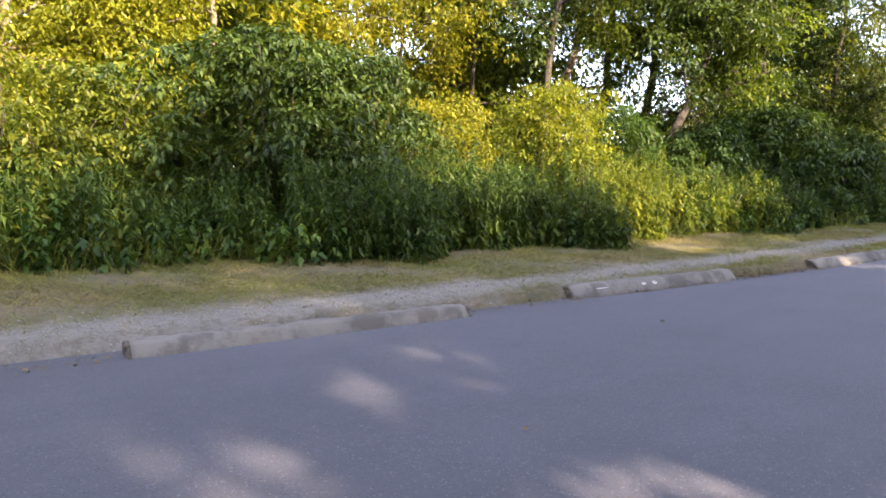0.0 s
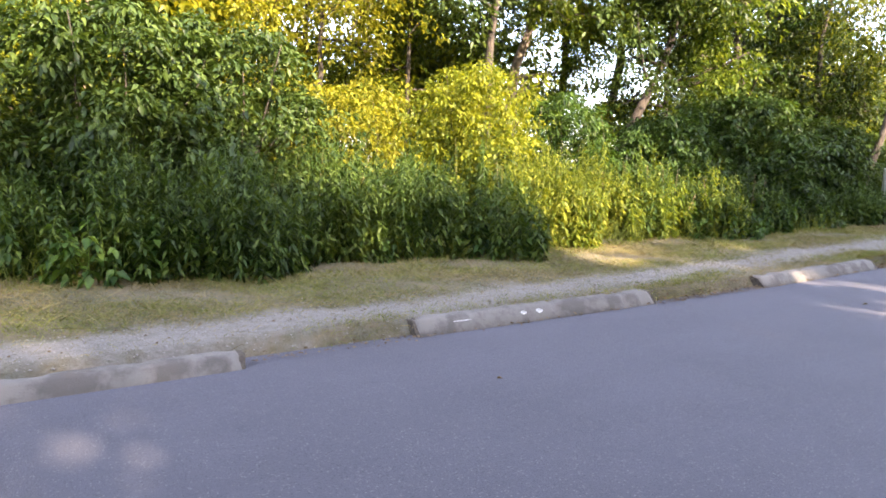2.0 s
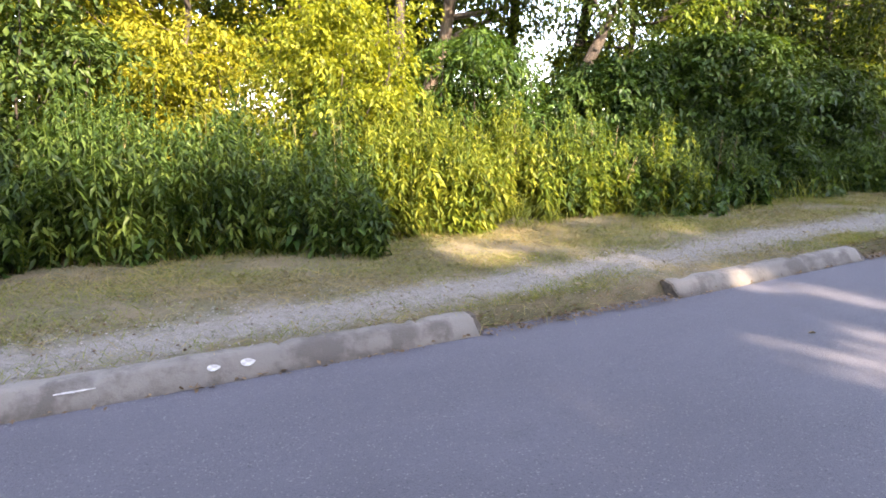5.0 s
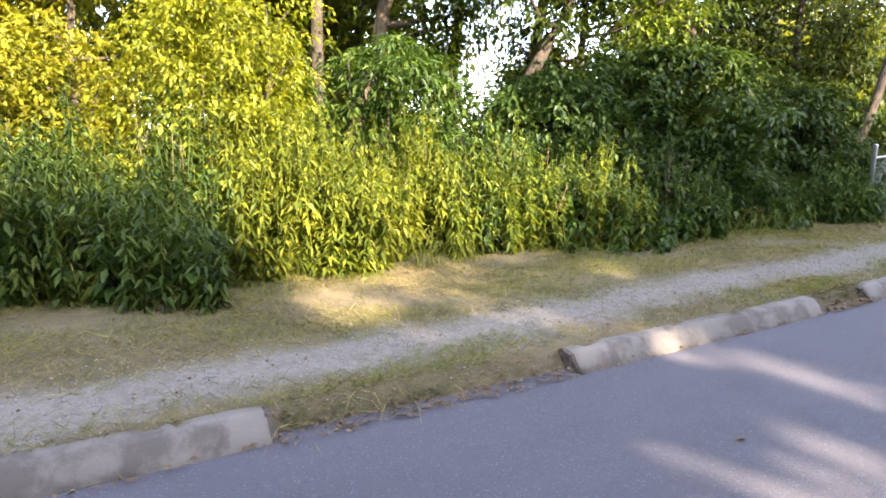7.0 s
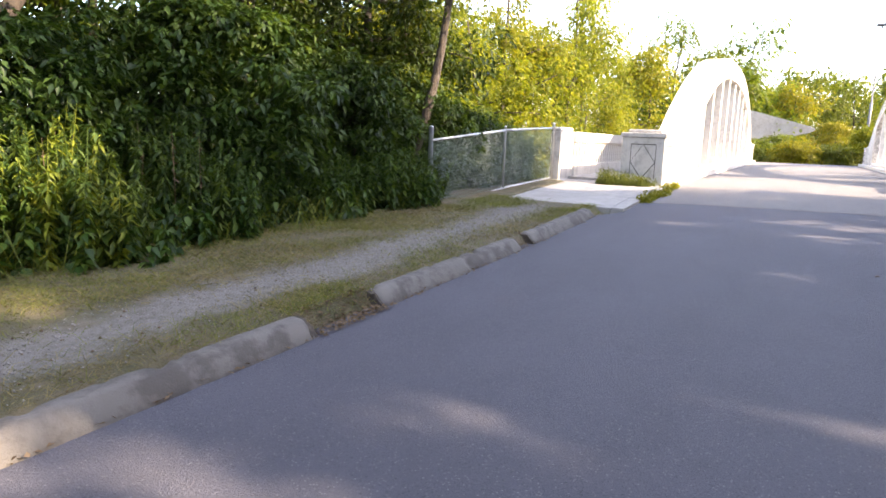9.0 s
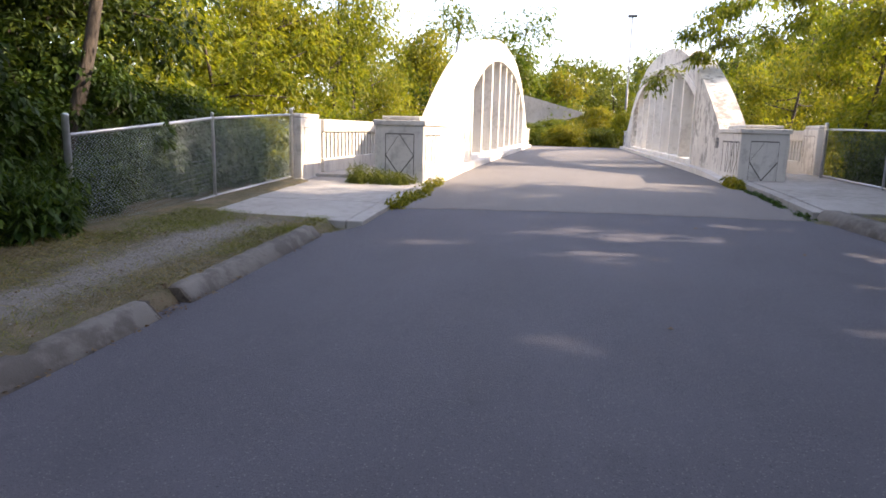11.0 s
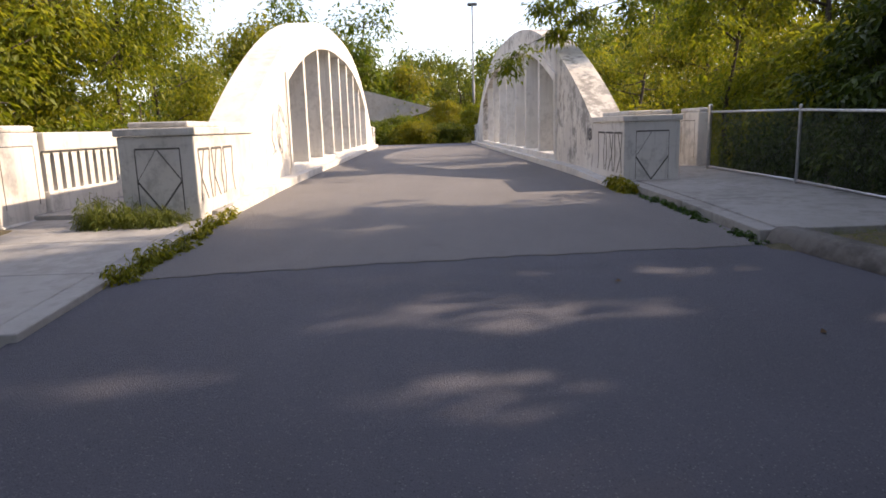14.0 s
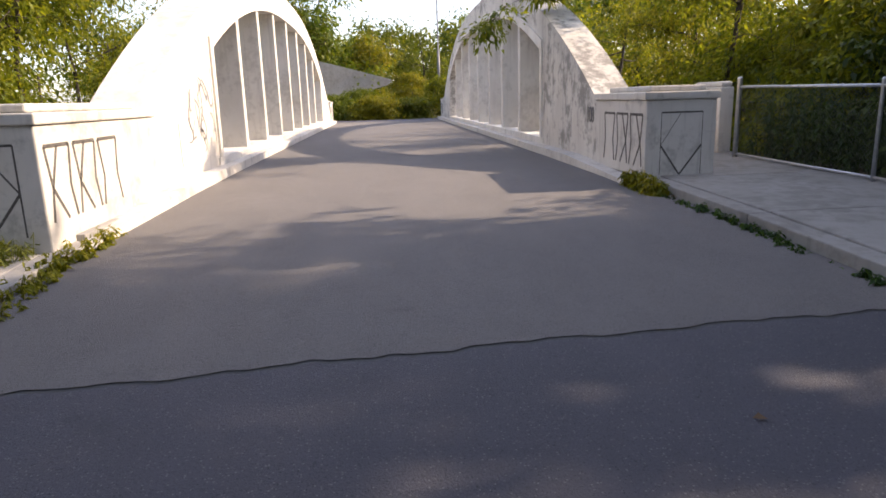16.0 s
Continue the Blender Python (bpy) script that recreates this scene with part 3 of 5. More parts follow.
def pedestal(x0, x1, y0, y1, base, top, toward, whole=True):
    """A square end pier with cap and incised diamond panels."""
    ob = bridge_part("pedestal", box(x0, x1, y0, y1, base, top - 0.10, 0.018), CONCRETE_WORN, label="weathered concrete end pier with incised diamond")
    part("cap", box(x0 - 0.03, x1 + 0.02, y0 - 0.03, y1 + 0.03, top - 0.098, top, 0.015), CONCRETE_WORN, ob)
    part("top_slab", box(x0 + 0.12, x1 - 0.3, y0 + 0.10, y1 - 0.10, top + 0.002, top + 0.075, 0.02), CONCRETE_WORN, ob)
    w, h = y1 - y0, top - 0.1 - base
    o, u, up, n = Vector((x0, y1, base)), Vector((0, -1, 0)), Vector((0, 0, 1)), Vector((-1, 0, 0))
    a, b, c, d = 0.22 * w, 0.80 * w, 0.17 * h, 0.86 * h
    m, e = 0.5 * w, 0.5 * h
    panel_lines([((a, d), (b, d)), ((m, c), (b, e)), ((m, c), (a, e))], o, u, up, n, ob, 0.022)
    panel_lines([((a, c), (a, d)), ((b, c), (b, d))] + ([((b, e), (m, d))] if whole else []), o, u, up, n, ob, 0.014 if whole else 0.007)
    panel_lines([((a, e), (m, d))], o, u, up, n, ob, 0.007)
    face = y1 if toward > 0 else y0
    o = Vector((x0, face, base))
    n = Vector((0, toward, 0))
    L = x1 - x0
    c, d, e = 0.26 * h, 0.84 * h, 0.52 * h
    lines = []
    for s in (0.10, 0.62, 1.14):
        s0, s1 = s, s + 0.44
        sm = (s0 + s1) / 2
        lines += [((s0, d), (s0 + 0.06, e)), ((s0 + 0.06, e), (s0, c)), ((s1, d), (s1 - 0.06, e)), ((s1 - 0.06, e), (s1, c)), ((s0, d), (s1, d))]
        if s < 1:
            lines += [((s0 + 0.06, e), (sm + 0.05, c)), ((s0 + 0.06, e), (sm, d))]
    panel_lines(lines, o, Vector((1, 0, 0)), up, n, ob, 0.034)
    return ob


left_arch = arch(40.3, 3.90, 4.52, 14.9, -1, CONCRETE)
right_arch = arch(42.6, -2.92, -2.30, 14.9, 1, CONCRETE_STAINED)
pedestal(24.5, 27.3, 3.86, 4.80, 0.48, 1.68, -1)
pedestal(27.1, 29.1, -3.20, -2.26, 0.45, 1.70, 1, False)
pedestal(54.6, 56.1, 3.86, 4.80, 0.48, 1.68, -1)
pedestal(56.4, 57.6, -3.20, -2.26, 0.48, 1.68, 1)


def balustrade(x0, x1, y, base, top):
    """A concrete parapet with a row of arched slots between flat balusters."""
    rail = bridge_part("balustrade", box(x0, x1, y - 0.13, y + 0.13, top - 0.25, top, 0.02), CONCRETE_WORN, label="stained concrete parapet with arched slots")
    part("plinth", box(x0, x1, y - 0.12, y + 0.12, base, base + 0.38, 0.015), CONCRETE_WORN, rail)
    lo, hi, w, gap = base + 0.37, top - 0.24, 0.130, 0.235
    outline = [(-w / 2, lo), (-w / 2, hi - 0.10)]
    for k in range(1, 5):
        a = k / 4 * math.pi / 2
        outline.append((-w / 2 - 0.055 * (1 - math.cos(a)), hi - 0.10 + 0.08 * math.sin(a)))
    outline += [(-gap / 2, hi + 0.01)]
    outline += [(-x, z) for x, z in outline[::-1]]
    first = part("baluster", prism(outline, -0.075, 0.075), CONCRETE_WORN, rail, at=Matrix.Translation((x0 + gap / 2, y, 0)))
    n = int((x1 - x0) / gap)
    for k in range(1, n):
        part("baluster", first.data, None, rail, at=Matrix.Translation((x0 + gap * (k + 0.5), y, 0)))
    return rail


balustrade(25.26, 56.0, 6.22, 0.50, 1.67)
balustrade(30.66, 58.0, -4.70, 0.56, 1.72)


def end_post(x, y, base, top, toward):
    """A broad thin end pier of the parapet; its panelled face looks to the road."""
    long, w = 1.0, 0.24
    ob = bridge_part("end_post", box(x, x + long, y - w / 2, y + w / 2, base, top - 0.09, 0.02), CONCRETE_WORN)
    part("cap", box(x + 0.02, x + long - 0.02, y - w / 2 + 0.02, y + w / 2 - 0.02, top - 0.088, top, 0.03), CONCRETE_WORN, ob)
    part("foot", box(x - 0.02, x + long + 0.02, y - w / 2 - 0.03, y + w / 2 + 0.03, base - 0.05, base + 0.10, 0.02), CONCRETE_WORN, ob)
    h = top - base
    panel_lines([((0.14, 0.22 * h), (0.14, 0.80 * h)), ((0.86, 0.22 * h), (0.86, 0.80 * h)), ((0.14, 0.80 * h), (0.86, 0.80 * h))],
                Vector((x, y + toward * w / 2, base)), Vector((1, 0, 0)), Vector((0, 0, 1)), Vector((0, toward, 0)), ob, 0.012)
    return ob


end_post(24.25, 6.28, 0.45, 1.76, -1)
end_post(29.65, -4.68, 0.56, 1.84, 1)


def painted_number(text, x, z, size):
    """Black stencilled figures on the sunny arch's road face."""
    curve = bpy.data.curves.new("number", "FONT")
    curve.body, curve.size, curve.extrude, curve.align_x, curve.space_character = text, size, 0.002, "CENTER", 0.85
    raw = new("number", curve)
    bpy.context.view_layer.update()
    me = bpy.data.meshes.new_from_object(raw)
    bpy.data.objects.remove(raw)
    me.materials.append(DARK_PAINT)
    m = Matrix.Translation((x, -2.294, z)) @ Matrix.Rotation(math.pi, 4, "Z") @ Matrix.Rotation(math.pi / 2, 4, "X") @ Matrix.Diagonal((0.8, 1.0, 1, 1))
    return part("painted_number", me, None, right_arch, "black stencilled number", at=m)


painted_number("108", 29.5, 1.25, 0.36)


def scrawl(x0, z0, w, h, strokes, seed):
    """Illegible grey spray-paint strokes on the shady arch's road face."""
    r = np.random.default_rng(seed)
    for k in range(strokes):
        a = np.array([x0 + w * r.uniform(0, 0.9), z0 + h * r.uniform(0.35, 1.0)])
        u = np.linspace(0, 1, 14)
        x = a[0] + 0.10 * np.sin(u * r.uniform(3, 9) + r.uniform(0, 6)) + u * r.uniform(-0.15, 0.25)
        z = a[1] - u * h * r.uniform(0.18, 0.4) + 0.07 * np.sin(u * r.uniform(4, 10))
        wide = 0.015 * (0.5 + np.sin(np.pi * u))
        dx, dz = np.gradient(x), np.gradient(z)
        n = np.hypot(dx, dz) + 1e-6
        px, pz = -dz / n * wide, dx / n * wide
        y = np.full(14, 3.896)
        v = np.stack([np.stack([x + px, y, z + pz], -1), np.stack([x - px, y, z - pz], -1)], 1).reshape(-1, 3)
        q = np.arange(13) * 2
        t = np.concatenate([np.stack([q, q + 1, q + 3], 1), np.stack([q, q + 3, q + 2], 1)])
        part("paint_stroke", fast_mesh("paint_stroke", v, t, GREY_PAINT), None, left_arch)


scrawl(28.9, 0.85, 1.5, 1.3, 16, 3)
panel_lines([((0, 0), (0, 0.5))], Vector((30.63, -2.30, 0.95)), Vector((1, 0, 0)), Vector((0, 0, 1)), Vector((0, 1, 0)), right_arch, 0.02)
panel_lines([((0, 0), (0, 0.6)), ((2.0, 0.2), (2.0, 1.5))], Vector((28.4, 3.90, 0.86)), Vector((1, 0, 0)), Vector((0, 0, 1)), Vector((0, -1, 0)), left_arch, 0.015)


# ---- chain-link fences ----
def chain_link(length, height, pitch=0.065, radius=0.0022):
    """Zigzag wires woven into diamonds, in the x-z plane."""
    pieces = []
    rows = int(height / pitch)
    n = int(length / pitch)
    z = np.arange(rows * 2 + 1) * pitch / 2
    for k in range(n):
        x = pitch * (k + 0.5) + np.where(np.arange(len(z)) % 2 == 0, -pitch / 2, pitch / 2)
        y = np.where(np.arange(len(z)) % 2 == 0, 0.003, -0.003)
        pieces.append(tube(np.stack([x, y, z], -1), np.full(len(z), radius), 3))
    return joined(pieces)


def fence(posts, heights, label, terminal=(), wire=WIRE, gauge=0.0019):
    """A chain-link fence through (x, y, z) post feet."""
    ob = thing("chain_link_fence", posts[0], label, "fence")
    inv = Matrix.Translation(-Vector(posts[0]))
    for k, (p, h) in enumerate(zip(posts, heights)):
        r = 0.038 if k in terminal else 0.024
        v, t = tube([(0, 0, -0.2), (0, 0, h), (0, 0, h + 0.012), (0, 0, h + 0.03)], [r, r, r * 1.15, r * 0.5], 12)
        part("post", fast_mesh("post", v, t, STEEL, True), STEEL, ob, at=inv @ Matrix.Translation(p))
    for (p, q, h) in zip(posts, posts[1:], heights):
        p, q = Vector(p), Vector(q)
        turn = math.atan2(q.y - p.y, q.x - p.x)
        length = (q - p).xy.length
        rise = (q.z - p.z) / length
        m = inv @ Matrix.Translation(p) @ Matrix.Rotation(turn, 4, "Z")
        shear = Matrix.Identity(4)
        shear[2][0] = rise
        H = min(heights) - 0.06 if len(set(heights)) > 1 else h - 0.05
        v, t = chain_link(length, H - 0.05, 0.06, gauge)
        v[:, 2] += 0.07 + rise * v[:, 0]
        part("wire_mesh", fast_mesh("wire_mesh", v, t, wire), wire, ob, at=m)
        for z, r in ((H, 0.020), (0.06, 0.018)):
            v, t = tube([(0, 0, z), (length / 2, 0, z + rise * length / 2), (length, 0, z + rise * length)], [r] * 3, 8)
            part("rail", fast_mesh("rail", v, t, STEEL, True), STEEL, ob, at=m)
    return ob


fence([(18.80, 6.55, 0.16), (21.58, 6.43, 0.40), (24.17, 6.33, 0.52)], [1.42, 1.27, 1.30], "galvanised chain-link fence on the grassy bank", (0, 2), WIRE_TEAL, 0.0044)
fence([(28.95, -4.50, 0.64), (26.0, -4.56, 0.60), (23.0, -4.62, 0.50), (19.4, -4.75, 0.42)], [1.22, 1.16, 1.16, 1.16], "grey chain-link fence, wire darkened for shade, before dark shrubs", (0, 2))


# ---- trees and shrubs ----
def crown_leaves(centres, spread, per, size, width=0.5, droop=0.25, flat=0.16):
    """Leaves in layered sprays: each clump a tilted, drooping fan round its centre."""
    m = len(centres)
    n = m * per
    lift = np.concatenate([rng.normal(size=(m, 2)) * 0.35, np.ones((m, 1))], 1)
    lift /= np.linalg.norm(lift, axis=1, keepdims=True)
    a = np.cross(lift, rng.normal(size=(m, 3)))
    a /= np.linalg.norm(a, axis=1, keepdims=True)
    b = np.cross(lift, a)
    who = np.repeat(np.arange(m), per)
    r = spread * 1.55 * np.sqrt(rng.uniform(0, 1, n)) * np.repeat(rng.uniform(0.6, 1.3, m), per)
    ang = rng.uniform(0, 2 * np.pi, n)
    out = np.cos(ang)[:, None] * a[who] * 1.25 + np.sin(ang)[:, None] * b[who] * 0.8
    pos = centres[who] + out * r[:, None] + lift[who] * (rng.normal(size=n) * spread * flat)[:, None]
    pos[:, 2] -= 0.35 * r * r / spread
    way = out * 0.8 + rng.normal(size=(n, 3)) * 0.45
    way[:, 2] -= 0.35
    length = size * rng.uniform(0.55, 1.25, n)
    return leaf_array(pos, way, length, length * width, 0.25, droop)


def limb(a, b, r0, r1, bend, n=6):
    u = np.linspace(0, 1, n)[:, None]
    mid = rng.normal(size=3) * bend
    p = np.asarray(a) * (1 - u) + np.asarray(b) * u + np.sin(np.pi * u) * mid + rng.normal(size=(n, 3)) * bend * 0.15 * (u * (1 - u) * 4)
    return p, tube(p, np.linspace(r0, r1, n), 7 if r0 > 0.08 else 4)


# road and verge spots that crowns are cut to light: x, y and half extents
SUNLIT = [(1.65, 2.65, 0.2, 0.3), (0.75, 1.85, 0.35, 0.4), (0.3, 2.5, 0.22, 0.25), (2.1, 0.9, 0.3, 0.4),
          (10.8, 4.2, 0.28, 0.4), (11.1, 3.3, 0.28, 0.9), (9.4, 2.6, 0.32, 0.7), (10.1, 2.6, 0.28, 0.5),
          (8.9, 5.8, 0.25, 0.3), (12.0, 6.1, 0.35, 0.3), (14.5, 3.2, 0.25, 0.3), (14.3, 1.95, 0.25, 0.35),
          (12.1, 2.6, 0.34, 0.9), (13.0, 1.2, 0.28, 0.8), (16.7, 1.2, 0.24, 0.4), (19.7, 2.9, 0.2, 0.6),
          (20.6, 0.6, 0.30, 1.35), (19.4, 0.9, 0.34, 0.6), (21.5, -1.2, 0.2, 0.5), (18.6, 0.65, 0.22, 0.35),
          (20.3, -2.4, 0.3, 0.7), (18.7, -1.45, 0.24, 0.4), (17.4, -0.9, 0.28, 0.4)]


def gaps_in_crown(v, at):
    """Leaves of a roadside crown, less those cut out to let sun onto the SUNLIT spots."""
    leaves = v.reshape(-1, 4, 3)
    x, y, z = (leaves[:, 0] + np.array(at)).T
    keep = np.ones(len(leaves), bool)
    ragged = rng.normal(size=len(leaves)) * 0.18
    for cx, cy, rx, ry in SUNLIT:
        rise = (z - float(road_z(cx))) / TO_SUN.z
        keep &= ((x - TO_SUN.x * rise - cx) / (rx + 0.10)) ** 2 + ((y - TO_SUN.y * rise - cy) / (ry + 0.14)) ** 2 > 1 + ragged
    leaves = leaves[keep | (rng.uniform(size=len(leaves)) < 0.07)]
    k = np.arange(len(leaves))[:, None] * 4
    return leaves.reshape(-1, 3), np.concatenate([k + [0, 1, 2], k + [0, 2, 3]], 1).reshape(-1, 3)


def tree(at, height, crown_r, mat, label, trunk_r=0.14, lean=(0, 0), low=0.35, clumps=260, per=45, size=0.10, spread=0.28, bark_mat=None, fork=1, squash=1.0, width=0.5, name="tree", flat=0.16, airy=False):
    """Tapered trunk, limbs and twigs, and a crown of leaf clumps on their ends."""
    ob = thing(name, at, label, "tree" if name == "tree" else "shrub")
    wood, tips = [], []
    for f in range(fork):
        aim = np.array([lean[0] + (rng.normal() * 0.25 if fork > 1 else 0), lean[1] + (rng.normal() * 0.25 if fork > 1 else 0), 1.0]) * height * 0.92
        p, t = limb((rng.normal() * 0.1 * (fork > 1), rng.normal() * 0.1 * (fork > 1), -0.35), aim, trunk_r, trunk_r * 0.22, 0.045 * height, 12)
        wood.append(t)
        for k in range(int(11 / fork) + 3):
            u = rng.uniform(low, 0.97)
            i = u * 11
            a = p[int(i)] + (p[min(int(i) + 1, 11)] - p[int(i)]) * (i % 1)
            ang = rng.uniform(0, 2 * np.pi)
            reach = crown_r * (0.30 + 0.70 * math.sin(math.pi * (0.15 + 0.8 * (u - low) / (1 - low)))) * rng.uniform(0.6, 1.05)
            b = a + np.array([math.cos(ang) * reach, math.sin(ang) * reach * squash, reach * rng.uniform(0.05, 0.55)])
            q, t = limb(a, b, trunk_r * (0.5 - 0.3 * u), 0.012, 0.08 * reach, 7)
            wood.append(t)
            tips.append(q[3:])
            for _ in range(3):
                c = q[rng.integers(2, 7)]
                e = c + rng.normal(size=3) * np.array([0.4, 0.4, 0.3]) * crown_r * 0.5
                q2, t = limb(c, e, 0.018, 0.005, 0.06, 5)
                wood.append(t)
                tips.append(q2[1:])
    tips = np.concatenate(tips)
    centres = tips[rng.integers(0, len(tips), clumps)] + rng.normal(size=(clumps, 3)) * crown_r * 0.13
    v, t = joined(wood)
    part("trunk", fast_mesh("trunk", v, t, bark_mat or BARK, True), None, ob)
    v, t = crown_leaves(centres, spread, per, size, width, 0.25, flat)
    if airy:
        v, t = gaps_in_crown(v, Vector(at))
    part("crown", fast_mesh("crown", v, t, mat), None, ob)
    return ob


def shrub(at, radius, height, mat, label, clumps=160, per=50, size=0.09, spread=0.2, width=0.5, stems=9):
    """Many stems from one foot, leafy to the ground, with an uneven outline."""
    ob = thing("shrub", at, label, "shrub")
    wood, centres = [], []
    for k in range(stems):
        ang, r = rng.uniform(0, 2 * np.pi), radius * rng.uniform(0.2, 0.8)
        b = np.array([math.cos(ang) * r, math.sin(ang) * r * 0.8, height * rng.uniform(0.6, 0.98)])
        q, t = limb((rng.normal() * 0.12, rng.normal() * 0.12, -0.2), b, 0.022, 0.005, 0.12 * radius, 8)
        wood.append(t)
        centres.append(q[2:])
    stems_at = np.concatenate(centres)
    n = clumps
    ang, z = rng.uniform(0, 2 * np.pi, n), rng.uniform(0.0, 1, n) ** 0.8
    prof = np.sqrt(np.clip(1 - (z * 1.02 - 0.3) ** 2 / 0.55, 0.03, 1)) * rng.uniform(0.55, 1.05, n)
    lump = 1 + 0.22 * np.sin(ang * 3 + rng.uniform(0, 6)) + 0.15 * np.sin(ang * 5 + z * 6)
    shell = np.stack([np.cos(ang) * prof * lump * radius, np.sin(ang) * prof * lump * radius * 0.85, z * height * (0.88 + 0.12 * lump)], -1)
    inner = stems_at[rng.integers(0, len(stems_at), n // 3)] + rng.normal(size=(n // 3, 3)) * 0.15
    v, t = joined(wood)
    part("woody_base", fast_mesh("woody_base", v, t, BARK, True), None, ob)
    v, t = crown_leaves(np.concatenate([shell, inner]), spread, per, size, width)
    v[:, 2] = np.maximum(v[:, 2], 0.02)
    part("foliage", fast_mesh("foliage", v, t, mat), None, ob)
    return ob


def G(x, y, dz=0.0):
    return (x, y, float(land(x, y)) + dz)


# behind the hedge, along the left of the road
tree(G(11.8, 13.1), 9.5, 2.6, LEAF_MID, "tall leaning pale-barked tree behind the hedge", 0.19, (0.24, -0.12), 0.32, 520, 45, 0.12, 0.30, BARK_PALE)
tree(G(16.2, 13.4), 10.5, 2.8, LEAF_MID, "tall tree with forked dark trunk behind the shrubs", 0.19, (0.06, -0.03), 0.45, 400, 45, 0.12, 0.32)
tree(G(14.2, 12.6), 10.0, 2.4, LEAF_YELLOW, "slim tree behind the hedge with sunlit top", 0.15, (0.06, -0.02), 0.48, 300, 40, 0.12, 0.32)
tree(G(12.3, 10.1), 7.0, 2.6, LEAF_DARK, "spreading tree with a crooked dark trunk", 0.15, (0.52, -0.03), 0.42, 420, 50, 0.12, 0.28)
# this tree and the next leaning one: dark leaf in place of shade
tree(G(18.2, 9.6), 10.5, 3.0, LEAF_DARK, "dense dark green tree over the hedge", 0.17, (0.02, -0.02), 0.16, 520, 44, 0.13, 0.28)
tree(G(11.2, 11.2), 9.0, 2.5, LEAF_DARK, "leafy tree leaning over the hedge", 0.13, (0.05, -0.03), 0.34, 420, 42, 0.12, 0.30)
tree(G(14.9, 9.8), 7.6, 2.2, LEAF_MID, "young leafy tree rising out of the brambles", 0.09, (0.02, 0.0), 0.34, 240, 42, 0.12, 0.28)
tree(G(19.6, 11.8), 11.0, 2.8, LEAF_DARK, "tall leafy tree closing the gap behind the hedge", 0.16, (0.02, -0.02), 0.3, 440, 40, 0.14, 0.32)
tree(G(21.8, 11.6), 10.8, 2.8, LEAF_DARK, "tall dark green tree behind the wire fence", 0.15, (0.0, 0.0), 0.16, 520, 42, 0.15, 0.32)
tree(G(20.9, 9.2), 9.6, 2.4, LEAF_DARK, "dark leafy young tree behind the fence", 0.12, (0.0, 0.0), 0.10, 620, 42, 0.14, 0.30)
tree(G(19.55, 7.62), 8.2, 2.3, LEAF_MID, "leaning dark trunk tree beside the fence", 0.105, (0.27, -0.05), 0.40, 400, 40, 0.10, 0.30)
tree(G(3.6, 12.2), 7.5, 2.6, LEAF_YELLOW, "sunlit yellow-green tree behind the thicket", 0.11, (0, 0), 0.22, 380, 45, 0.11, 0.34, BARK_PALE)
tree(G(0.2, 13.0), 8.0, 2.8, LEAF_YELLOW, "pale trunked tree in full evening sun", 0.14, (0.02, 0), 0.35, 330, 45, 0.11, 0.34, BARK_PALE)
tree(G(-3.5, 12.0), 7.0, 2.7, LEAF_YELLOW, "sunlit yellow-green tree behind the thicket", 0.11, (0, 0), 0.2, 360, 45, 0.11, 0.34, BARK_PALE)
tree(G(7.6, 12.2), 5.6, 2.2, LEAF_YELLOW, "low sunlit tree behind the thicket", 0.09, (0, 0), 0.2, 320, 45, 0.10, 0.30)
tree(G(8.8, 14.8), 8.5, 2.4, LEAF_MID, "tree rising behind the thicket", 0.12, (0, 0), 0.3, 300, 45, 0.12, 0.34)

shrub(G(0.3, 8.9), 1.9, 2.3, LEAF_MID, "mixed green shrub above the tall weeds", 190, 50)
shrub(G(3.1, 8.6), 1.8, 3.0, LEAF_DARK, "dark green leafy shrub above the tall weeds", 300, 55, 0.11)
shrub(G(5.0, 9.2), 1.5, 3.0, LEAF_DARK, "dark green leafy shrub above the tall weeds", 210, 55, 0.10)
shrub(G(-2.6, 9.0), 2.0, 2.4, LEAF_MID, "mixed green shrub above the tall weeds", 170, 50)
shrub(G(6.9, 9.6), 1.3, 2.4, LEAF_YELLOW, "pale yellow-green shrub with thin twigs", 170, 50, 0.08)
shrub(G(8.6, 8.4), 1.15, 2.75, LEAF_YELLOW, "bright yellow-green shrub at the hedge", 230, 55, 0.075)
# weed leaf used for its darker tone, in place of shade under trees
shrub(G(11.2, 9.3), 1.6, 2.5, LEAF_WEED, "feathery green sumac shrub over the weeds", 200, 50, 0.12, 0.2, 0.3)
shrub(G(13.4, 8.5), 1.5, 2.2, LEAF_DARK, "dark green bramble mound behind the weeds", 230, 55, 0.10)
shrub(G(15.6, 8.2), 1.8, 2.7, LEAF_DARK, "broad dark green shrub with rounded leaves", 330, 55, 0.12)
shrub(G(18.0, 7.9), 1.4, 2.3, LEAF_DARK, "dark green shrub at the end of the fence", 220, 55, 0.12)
shrub(G(20.6, 8.0), 1.5, 2.0, LEAF_DARK, "dark green shrub behind the wire fence", 200, 50, 0.11)
shrub(G(23.2, 8.2), 1.4, 1.6, LEAF_MID, "low green shrub behind the wire fence", 160, 50, 0.10)

shrub(G(22.0, 7.5), 1.0, 1.5, LEAF_DARK, "dark green shrub behind the wire fence", 150, 45, 0.10)
shrub(G(24.0, 7.4), 0.9, 1.3, LEAF_MID, "low green shrub behind the wire fence", 130, 45, 0.09)

